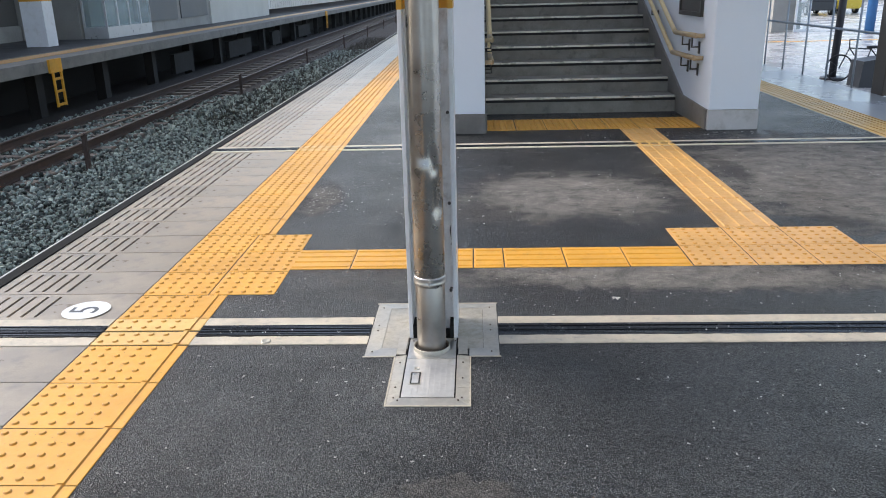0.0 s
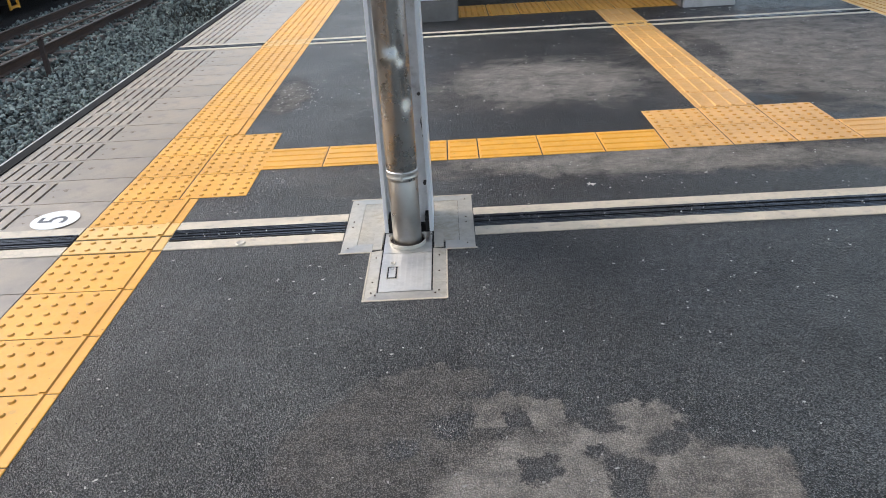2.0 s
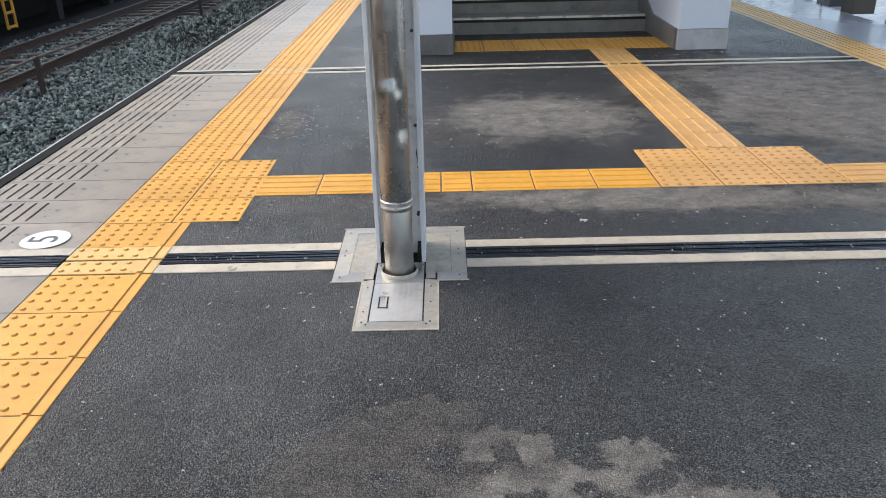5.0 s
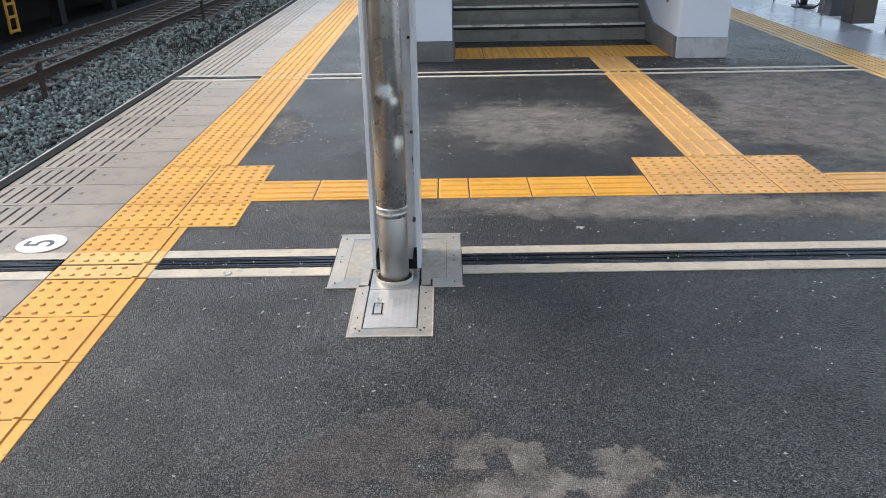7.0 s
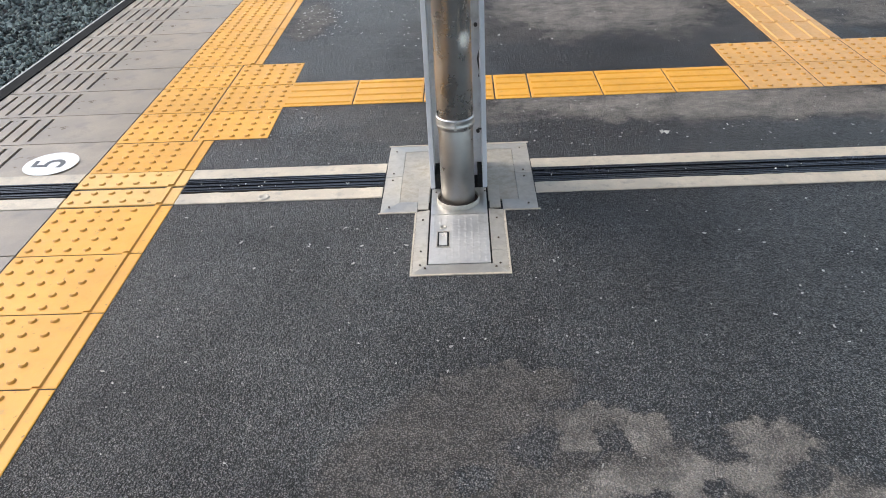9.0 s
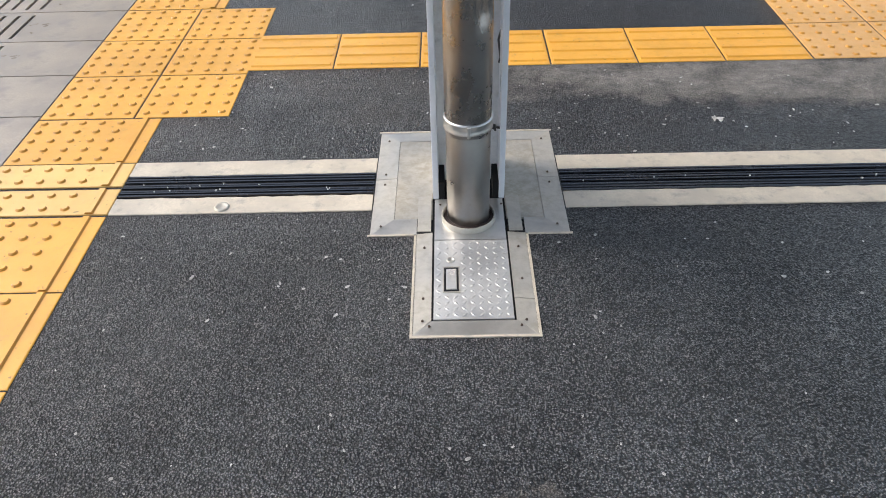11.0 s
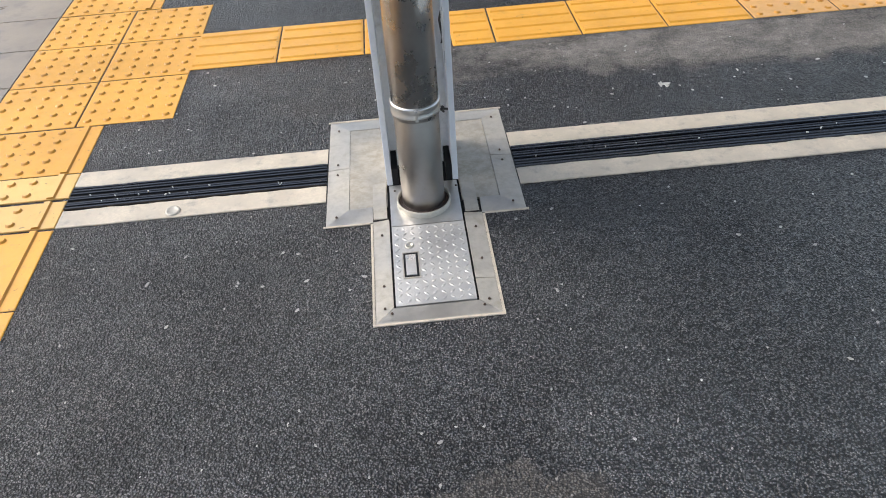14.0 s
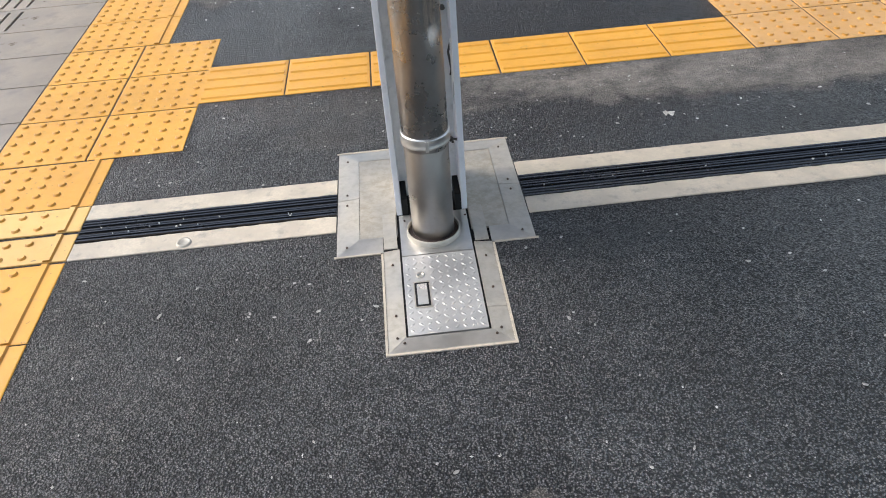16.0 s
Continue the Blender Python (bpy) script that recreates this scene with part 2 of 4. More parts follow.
M_CONCRETE = plain("weathered_concrete", (0.22, 0.205, 0.185), 0.75, var=0.25, fine=70, coarse=1.4, bump=0.3, dist=0.003, dirt=(0.1, 0.095, 0.085))
M_CONCRETE_PALE = plain("pale_wet_concrete", (0.42, 0.41, 0.40), 0.28, var=0.18, fine=50, coarse=0.9, bump=0.1, dirt=(0.3, 0.28, 0.26), dirt_amount=0.7)
M_EDGE_LIP = plain("edge_lip", (0.5, 0.48, 0.44), 0.4, var=0.15)
# dark colour holds the shade under a platform
M_DARK_UNDER = plain("shade_dark_concrete", (0.02, 0.019, 0.018), 0.9, var=0.4, fine=30, coarse=1.0)
M_STEEL = brushed_material("stainless_sheet", (0.68, 0.67, 0.65), 0.33, (1.0, 30.0, 1.0), 0.2)
M_STEEL_DULL = brushed_material("stainless_dull", (0.60, 0.57, 0.51), 0.45, (30.0, 1.0, 1.0), 0.62)
M_STEEL_EDGE = brushed_material("stainless_mitre_tone", (0.55, 0.53, 0.49), 0.36, (30.0, 1.0, 1.0), 0.4)
M_STEEL_STAIN = brushed_material("stained_plate", (0.50, 0.465, 0.40), 0.42, (1.0, 1.0, 1.0), 0.8)
M_PIPE = brushed_material("stainless_pipe", (0.38, 0.362, 0.345), 0.29, (30.0, 30.0, 0.6))
M_CHECKER = brushed_material("checker_plate", (0.72, 0.71, 0.69), 0.45, (8.0, 8.0, 1.0), 0.35)
M_WHITE = plain("white_column_paint", (0.76, 0.77, 0.79), 0.35, var=0.05, fine=60, coarse=2.5, bump=0.05, dirt=(0.45, 0.42, 0.37), dirt_amount=0.3)
M_WHITE_WEB = plain("grey_white_paint", (0.80, 0.80, 0.79), 0.4, var=0.1, fine=60, coarse=5, bump=0.05, dirt=(0.25, 0.22, 0.18), dirt_amount=0.5)
M_PANEL = plain("pale_blue_wall_panel", (0.77, 0.81, 0.87), 0.4, var=0.012, fine=50, coarse=0.6, bump=0.04)
M_TAPE = plain("orange_tape", (0.72, 0.36, 0.03), 0.45, var=0.12)
M_HOLE = plain("black_gap", (0.006, 0.006, 0.006), 0.9, var=0.2)
M_STEP = plain("step_terrazzo", (0.23, 0.212, 0.185), 0.5, var=0.3, fine=120, coarse=2.4, bump=0.15, dirt=(0.055, 0.052, 0.047))
M_RISER = plain("riser_stone", (0.28, 0.262, 0.232), 0.55, var=0.25, fine=120, coarse=3.0, dirt=(0.07, 0.066, 0.06))
M_NOSING = plain("metal_nosing", (0.72, 0.69, 0.62), 0.3, metal=0.3, var=0.08, fine=60, coarse=5)
M_BLACK = plain("nosing_shade_black", (0.01, 0.01, 0.01), 0.6, var=0.3)
M_SKIRT = plain("skirting_stone", (0.19, 0.178, 0.165), 0.5, var=0.3, fine=90, coarse=2.2, bump=0.15, dirt=(0.08, 0.07, 0.06))
M_SKIRT_PALE = plain("skirting_pale_stone", (0.55, 0.53, 0.52), 0.45, var=0.14, fine=90, coarse=3.0, dirt=(0.3, 0.27, 0.24))
M_RAIL_BEIGE = plain("beige_handrail", (0.72, 0.56, 0.30), 0.35, var=0.1, fine=40, coarse=4)
M_RAIL_WOOD = plain("tan_rail_end", (0.52, 0.38, 0.22), 0.4, var=0.15)
M_BRACKET = plain("dark_bracket", (0.10, 0.095, 0.09), 0.4, metal=0.6, var=0.2)
M_RUST = plain("rusty_rail", (0.085, 0.052, 0.036), 0.75, var=0.35, fine=70, coarse=4, bump=0.3, stretch=(1, 1, 1))
M_RAILTOP = plain("worn_rail_head", (0.13, 0.105, 0.09), 0.5, metal=0.5, var=0.2)
M_SLEEPER = plain("concrete_sleeper", (0.13, 0.105, 0.085), 0.85, var=0.25, fine=60, coarse=3)
M_PEG = plain("rusty_peg", (0.065, 0.042, 0.033), 0.7, var=0.3)
M_CABLE = plain("rusty_brown_cable", (0.13, 0.088, 0.06), 0.6, var=0.2)
M_GALV = plain("galvanised_tube", (0.36, 0.38, 0.40), 0.4, metal=0.5, var=0.15)
M_BROWN = plain("brown_post_paint", (0.10, 0.075, 0.055), 0.5, var=0.2)
M_DARKPOLE = plain("dark_pole_paint", (0.035, 0.035, 0.04), 0.45, var=0.2)
M_BLUE = plain("blue_post_paint", (0.03, 0.13, 0.33), 0.4, var=0.15)
M_TYRE = plain("tyre_rubber", (0.015, 0.015, 0.016), 0.7, var=0.2)
M_CARDARK = plain("dark_car_paint", (0.03, 0.035, 0.042), 0.15, var=0.1)
M_CARYELLOW = plain("yellow_car_paint", (0.68, 0.50, 0.06), 0.2, var=0.08)
M_CARGLASS = plain("car_glass", (0.03, 0.04, 0.045), 0.06, var=0.1)
M_POST_DARK = plain("shade_dark_post", (0.026, 0.024, 0.022), 0.85, var=0.3, fine=30, coarse=2.0)
M_OPP_TOP = plain("far_platform_asphalt", (0.05, 0.047, 0.044), 0.6, var=0.25, fine=40, coarse=0.8)
M_WALL_GREY = plain("grey_station_wall", (0.30, 0.29, 0.27), 0.7, var=0.2, fine=30, coarse=0.5, dirt=(0.15, 0.14, 0.12))
M_WALL_DARK = plain("dark_station_wall", (0.10, 0.095, 0.088), 0.7, var=0.25, fine=30, coarse=0.5)
M_WALL_CREAM = plain("cream_station_wall", (0.56, 0.54, 0.49), 0.7, var=0.1, fine=30, coarse=0.5)
M_SHUTTER = plain("grey_shutter", (0.13, 0.135, 0.145), 0.5, var=0.12, fine=30, coarse=1)
M_ALU = plain("booth_aluminium", (0.62, 0.63, 0.64), 0.35, metal=0.4, var=0.08)
M_GLASS = glass_material()
M_BOOTH_IN = plain("booth_glass_tone", (0.13, 0.175, 0.175), 0.6, var=0.15, coarse=1.0)
M_LADDER = plain("orange_ladder_paint", (0.75, 0.36, 0.03), 0.5, var=0.15)
M_WHITE_PAINT = plain("white_ground_paint", (0.80, 0.80, 0.77), 0.5, var=0.08, fine=120, coarse=12)
M_NUMERAL = plain("dark_numeral_paint", (0.09, 0.095, 0.10), 0.5, var=0.2)
M_CANOPY = plain("canopy_soffit", (0.46, 0.46, 0.45), 0.6, var=0.06, fine=30, coarse=0.6)
M_BEAM = plain("canopy_beam_paint", (0.60, 0.61, 0.62), 0.45, var=0.08)


def ballast_material():
    k = Nodes("ballast_stone")
    r = k.t.nodes.new("ShaderNodeNewGeometry").outputs["Random Per Island"]
    col = k.mix(k.ramp(r, 0.0, 1.0), (0.016, 0.021, 0.019), (0.34, 0.40, 0.35))
    col = k.mix(k.ramp(k.noise(60.0, 3.0), 0.45, 0.7, 0.0, 0.5), col, (0.11, 0.105, 0.095))
    k.set(Base_Color=col, Roughness=0.75)
    k.bump(k.noise(150.0, 3.0), 0.3, 0.002)
    return k.m


M_BALLAST = ballast_material()
M_WEED = plain("dry_weed", (0.05, 0.045, 0.03), 0.8, var=0.4)
M_BED = plain("ballast_bed", (0.036, 0.029, 0.024), 0.9, var=0.45, fine=22, coarse=1.2, bump=0.9, dist=0.03)


# ---- mesh helpers ----
def box(bm, x0, y0, z0, x1, y1, z1, bevel=0.0):
    vs = [bm.verts.new(p) for p in ((x0, y0, z0), (x1, y0, z0), (x1, y1, z0), (x0, y1, z0), (x0, y0, z1), (x1, y0, z1), (x1, y1, z1), (x0, y1, z1))]
    fs = [bm.faces.new([vs[i] for i in f]) for f in ((3, 2, 1, 0), (4, 5, 6, 7), (0, 1, 5, 4), (1, 2, 6, 5), (2, 3, 7, 6), (3, 0, 4, 7))]
    if bevel:
        es = list({e for f in fs for e in f.edges})
        bmesh.ops.bevel(bm, geom=es, offset=bevel, segments=2, profile=0.6, affect="EDGES")


def boxes(*specs):
    bm = bmesh.new()
    for s in specs:
        box(bm, *s)
    return bm


def prism(bm, pts, lo, hi, axis="z"):
    """A prism over a flat outline; axis names the direction it is drawn out along."""
    def place(p, h):
        return {"z": (p[0], p[1], h), "x": (h, p[0], p[1]), "y": (p[0], h, p[1])}[axis]
    a = [bm.verts.new(place(p, lo)) for p in pts]
    b = [bm.verts.new(place(p, hi)) for p in pts]
    n = len(pts)
    bm.faces.new(a[::-1])
    bm.faces.new(b)
    for i in range(n):
        bm.faces.new((a[i], a[(i + 1) % n], b[(i + 1) % n], b[i]))
    bmesh.ops.recalc_face_normals(bm, faces=bm.faces[:])


def tube(bm, points, radius, sides=10, closed=False):
    """A round bar along a line of points."""
    pts = [Vector(p) for p in points]
    rings = []
    for i, p in enumerate(pts):
        a = pts[i - 1] if i or closed else p
        b = pts[(i + 1) % len(pts)] if i + 1 < len(pts) or closed else p
        d = (b - a).normalized()
        u = d.cross(Vector((0.3, 0.2, 1.0)) if abs(d.z) < 0.9 else Vector((1, 0, 0))).normalized()
        v = d.cross(u)
        rings.append([bm.verts.new(p + radius * (math.cos(w) * u + math.sin(w) * v)) for w in (2 * math.pi * j / sides for j in range(sides))])
    pairs = list(zip(rings, rings[1:])) + ([(rings[-1], rings[0])] if closed else [])
    for r0, r1 in pairs:
        for j in range(sides):
            f = bm.faces.new((r0[j], r0[(j + 1) % sides], r1[(j + 1) % sides], r1[j]))
            f.smooth = True
    if not closed:
        bm.faces.new(rings[0][::-1])
        bm.faces.new(rings[-1])


def lathe(bm, cx, cy, profile, sides=32, smooth=True):
    rings = [[bm.verts.new((cx + r * math.cos(2 * math.pi * j / sides), cy + r * math.sin(2 * math.pi * j / sides), z)) for j in range(sides)] for r, z in profile]
    for r0, r1 in zip(rings, rings[1:]):
        for j in range(sides):
            f = bm.faces.new((r0[j], r0[(j + 1) % sides], r1[(j + 1) % sides], r1[j]))
            f.smooth = smooth
    return rings


def mesh_of(name, bm, material):
    bmesh.ops.recalc_face_normals(bm, faces=bm.faces[:])
    me = bpy.data.meshes.new(name)
    bm.to_mesh(me)
    bm.free()
    me.materials.append(material)
    return me


SHIFT = {}                           # things moved as a whole along the platform, by name


def thing(name, at, label, category, group="", kind="", rigid=None):
    """An Empty at the base of a thing; rigid: moved whole along the platform (True or by how far), not drawn out."""
    ob = new(name)
    if rigid is not None:
        SHIFT[ob.name] = along(at[1]) - at[1] if rigid is True else rigid
        ob.location = (at[0], at[1] + SHIFT[ob.name], at[2])
    else:
        ob.location = (at[0], along(at[1]), at[2])
    ob.empty_display_size = 0.1
    return tagged(ob, label, category, group, kind)


def lay_along(bm, shift=None):
    for v in bm.verts:
        v.co.y = along(v.co.y) if shift is None else v.co.y + shift
    return bm


def part(name, bm, material, parent, label=""):
    """One mesh, given in places of the plan, under a thing or a part."""
    top = parent
    while top.parent:
        top = top.parent
    ob = new(name, mesh_of(name, lay_along(bm, SHIFT.get(top.name)), material))
    ob.parent = parent
    ob.matrix_parent_inverse = Matrix.Translation(-top.location) if parent is top else Matrix.Identity(4)
    return tagged(ob, label)


def solid(name, bm, material, label, category, group="", kind="structure"):
    return tagged(new(name, mesh_of(name, lay_along(bm), material)), label, category, group, kind)


def piece(name, mesh, parent, x, y, z, turn=0.0):
    ob = new(name, mesh)
    ob.parent = parent
    ob.location = (x - parent.location.x, y - parent.location.y, z - parent.location.z)
    ob.rotation_euler = (0, 0, turn)
    return ob


# ---- large structure: the platform ----
EDGE, SLAB_IN = -2.18, -1.39        # platform edge; inner side of the edge paving
Y_IN, Y_OUT = -0.995, 4.72          # asphalt from the yellow strip to the street side
NEAR, FAR = -6.0, 70.0

solid("ground", boxes((-400, -300, -1.75, 400, 500, -1.42)), M_BED, "dark stony ground around the station", "ground")
solid("platform_body", boxes((EDGE + 0.02, NEAR, -1.42, Y_OUT, FAR, -0.05)), M_DARK_UNDER, "concrete body of the station platform", "platform")
solid("platform_asphalt", boxes((SLAB_IN, NEAR, -0.05, 3.56, FAR, 0.0)), M_ASPHALT, "damp black asphalt platform floor with dusty patches", "floor")
solid("platform_edge_bed", boxes((EDGE, NEAR, -0.05, SLAB_IN, FAR, -0.036)), M_GROOVE, "dark bedding under the edge paving", "platform")
solid("pavement", boxes((3.56, NEAR, -0.05, Y_OUT, FAR, 0.0)), M_CONCRETE_PALE, "pale wet concrete beside the yellow strip", "pavement")
solid("street_pavement", boxes((Y_OUT, NEAR - 20, -1.4, 120, 160, -1.0)), M_CONCRETE_PALE, "pale wet concrete forecourt beyond the fence", "pavement")

# platform edge: metal nose, pale to paint in its highlight, and black rubber
solid("edge_trim", boxes((EDGE - 0.012, NEAR, -0.07, EDGE + 0.004, FAR, 0.004)), M_EDGE_LIP, "lip of the platform edge, coloured pale for its highlight", "trim")
solid("edge_rubber", boxes((EDGE + 0.004, NEAR, -0.036, EDGE + 0.07, FAR, 0.006)), M_RUBBER_EDGE, "black rubber strip along the platform edge", "trim")

# canopy and other roofs out of view, added and sized to shade the platform
solid("ceiling", boxes((-1.1, -3.0, 4.05, 5.2, 7.0, 4.2)), M_CANOPY, "unseen pale canopy soffit above the platform, sized to shade it", "ceiling")
# unseen beam, added only to top the column
solid("canopy_beam", boxes((-1.0, 3.02, 3.85, 5.0, 3.25, 4.05)), M_BEAM, "unseen pale steel beam added on the column head", "beam")
# out of view; placed to keep sky light off the far side
solid("far_canopy", boxes((-40, -40, 4.3, -12.4, 140, 4.5)), M_CANOPY, "unseen canopy added over the far platform to block sky light", "ceiling")
solid("ceiling_concourse", boxes((-1.1, 10.8, 4.06, 4.4, 24.0, 4.3)), M_CANOPY, "unseen underside of the concourse above the stairs, sized to block sky light", "ceiling")
# no bridge is known here; this added slab only darkens the track
solid("track_shade_slab", boxes((-9.0, 13.0, 4.6, -3.65, 22.0, 5.0)), M_CANOPY, "unseen slab added over the track to block sky light", "ceiling")


# ---- stairs between two walls ----
SX0, SX1, SY = 0.20, 2.25, 8.25
RISE, TREAD, STEPS = 0.148, 0.345, 17


def build_stairs():
    st = thing("stairs", (1.2, SY, 0), "dark grey station stairs with metal nosings, dry under cover", "stairs", kind="structure")
    for k in range(STEPS):
        z = 0.162 + RISE * k
        y = SY + TREAD * k
        step = part("step", boxes((SX0, y + 0.012, z - RISE - (0.02 if k else 0.014), SX1, y + TREAD + 0.02, z - 0.004)), M_RISER, st)
        part("tread", boxes((SX0 + 0.002, y + 0.05, z - 0.004, SX1 - 0.002, y + TREAD + 0.012, z)), M_STEP, step)
        part("nosing", boxes((SX0 + 0.004, y, z - 0.014, SX1 - 0.05, y + 0.05, z + 0.003)), M_NOSING, step)
        # black strip paints in the shade under the nosing
        part("nosing_shade_strip", boxes((SX0 + 0.004, y + 0.004, z - 0.042, SX1 - 0.05, y + 0.0115, z - 0.014)), M_BLACK, step)
    return st


build_stairs()


def build_stair_wall(name, x0, x1, inner, pale):
    w = thing(name, ((x0 + x1) / 2, 7.2, 0), "pale blue-white panelled wall beside the stairs", "wall", kind="structure")
    part("panel", boxes((x0, 7.215, 0.18, x1, 16.0, 4.05)), M_PANEL, w)
    part("panel_front", boxes((x0 + 0.003, 7.205, 0.184, x1 - 0.003, 7.215, 4.05)), M_PANEL, w)
    part("skirting_front", boxes((x0 - 0.004, 7.198, 0.0, x1 + 0.004, 7.24, 0.178, 0.003)), pale, w, "stone skirting block")
    # side skirting follows the stairs
    bm = bmesh.new()
    climb = RISE / TREAD
    y1 = 14.5
    pts = [(7.241, 0.0), (y1, 0.0), (y1, 0.2 + climb * (y1 - SY + 0.2)), (SY - 0.2, 0.2), (7.241, 0.178)]
    xs = (inner, inner - 0.02) if inner > 1 else (inner, inner + 0.02)
    prism(bm, pts, min(xs), max(xs), "x")
    part("skirting_side", bm, M_SKIRT, w, "dark stone stair skirting")
    return w


build_stair_wall("wall_stair_west", -0.22, 0.215, 0.215, M_SKIRT)
build_stair_wall("wall_stair_east", 2.225, 2.665, 2.225, M_SKIRT_PALE)


def build_handrail(x, wall_x, label):
    """Two rails, one above the other, level at the foot and then climbing."""
    hr = thing("handrail", (x, 7.5, 0), label, "handrail", "handrails of the stairs")
    climb = RISE / TREAD
    for z0 in (0.60, 0.80):
        bend = SY + (0.05 if z0 < 0.7 else -0.02)
        end = bend + 5.5
        bm = bmesh.new()
        tube(bm, [(x, bend, z0), (x, bend + 0.08, z0 + 0.03), (x, end, z0 + climb * (end - bend))], 0.023, 12)
        rail = part("rail", bm, M_RAIL_BEIGE, hr)
        bm = bmesh.new()
        tube(bm, [(x, 7.50, z0 + 0.01), (x, bend, z0)], 0.024, 12)
        tube(bm, [(x, 7.50, z0 + 0.01), (wall_x, 7.48, z0 + 0.01)], 0.02, 10)
        part("rail_end", bm, M_RAIL_WOOD, hr, "tan level rail end")
        for y in (7.62, 7.95, 9.3, 10.8):
            zz = z0 if y < bend else z0 + climb * (y - bend)
            bm = bmesh.new()
            tube(bm, [(x, y, zz - 0.015), (x, y, zz - 0.10), (wall_x, y, zz - 0.10)], 0.008, 8)
            box(bm, min(x, wall_x) if wall_x < x else wall_x - 0.008, y - 0.02, zz - 0.16, (min(x, wall_x) if wall_x < x else wall_x - 0.008) + 0.008, y + 0.02, zz - 0.05)
            part("bracket", bm, M_BRACKET, hr, "dark steel bracket")
    return hr


build_handrail(2.15, 2.222, "beige two-tier handrail on the pale stair wall")
build_handrail(0.285, 0.218, "beige two-tier handrail beside the stair steps")


nf = thing("notice_frame", (2.2, 7.95, 1.0), "dark framed notice case on the stair wall", "notice board")
part("back_panel", boxes((2.212, 7.62, 1.01, 2.2235, 8.29, 1.60)), M_WALL_DARK, nf)
for spec in ((2.195, 7.58, 0.97, 2.2235, 8.33, 1.01), (2.195, 7.58, 1.60, 2.2235, 8.33, 1.64), (2.195, 7.58, 1.01, 2.2235, 7.62, 1.60), (2.195, 8.29, 1.01, 2.2235, 8.33, 1.60)):
    part("frame_bar", boxes(spec), M_BRACKET, nf, "bronze metal frame bar")


# ---- platform column, rain pipe and cover plates ----
def build_column():
    c = thing("platform_column", (-0.04, 3.14, 0), "white painted steel H column with orange tape bands", "column", rigid=0.012)
    for x0 in (-0.1435, 0.0285):
        fl = part("flange", boxes((x0, 3.035, 0.006, x0 + 0.015, 3.235, 3.85, 0.002)), M_WHITE, c)
        part("tape_band", boxes((x0 - 0.0015, 3.0335, 1.222, x0 + 0.0165, 3.2365, 1.33)), M_TAPE, fl, "orange reflective tape band")
    web = part("web", boxes((-0.1285, 3.128, 0.006, 0.0285, 3.142, 3.85)), M_WHITE_WEB, c)
    part("tape_band", boxes((-0.128, 3.1262, 1.222, 0.028, 3.128, 1.33)), M_TAPE, web, "orange reflective tape band")
    # solid black blocks fill the two notches
    for x0, x1 in ((-0.1283, -0.113), (0.013, 0.0283)):
        part("base_gap", boxes((x0, 3.0365, 0.006, x1, 3.127, 0.055)), M_HOLE, c, "black block filling the notch at the foot")
    # bolts and cable clip on the web
    for z in (0.17, 0.52, 0.86):
        bm = bmesh.new()
        tube(bm, [(0.018, 3.128, z), (0.018, 3.118, z)], 0.006, 8)
        part("bolt", bm, M_BRACKET, c, "small rusty bolt")
    clip = part("cable_clip", boxes((0.0255, 3.045, 0.365, 0.0287, 3.066, 0.465, 0.0008)), M_WHITE_WEB, c, "flat painted steel clip on the flange")
    bm = bmesh.new()
    tube(bm, [(0.0275, 3.07, 0.455), (0.0215, 3.073, 0.43), (0.0275, 3.076, 0.385), (0.024, 3.072, 0.372)], 0.0028, 8)
    part("hook", bm, M_BRACKET, clip, "dark bent steel hook")
    bm = bmesh.new()
    tube(bm, [(0.0285, 3.055, 0.205), (0.019, 3.055, 0.207), (0.017, 3.055, 0.198)], 0.0035, 8)
    part("bolt", bm, M_BRACKET, c, "small rusty bolt")
    return c


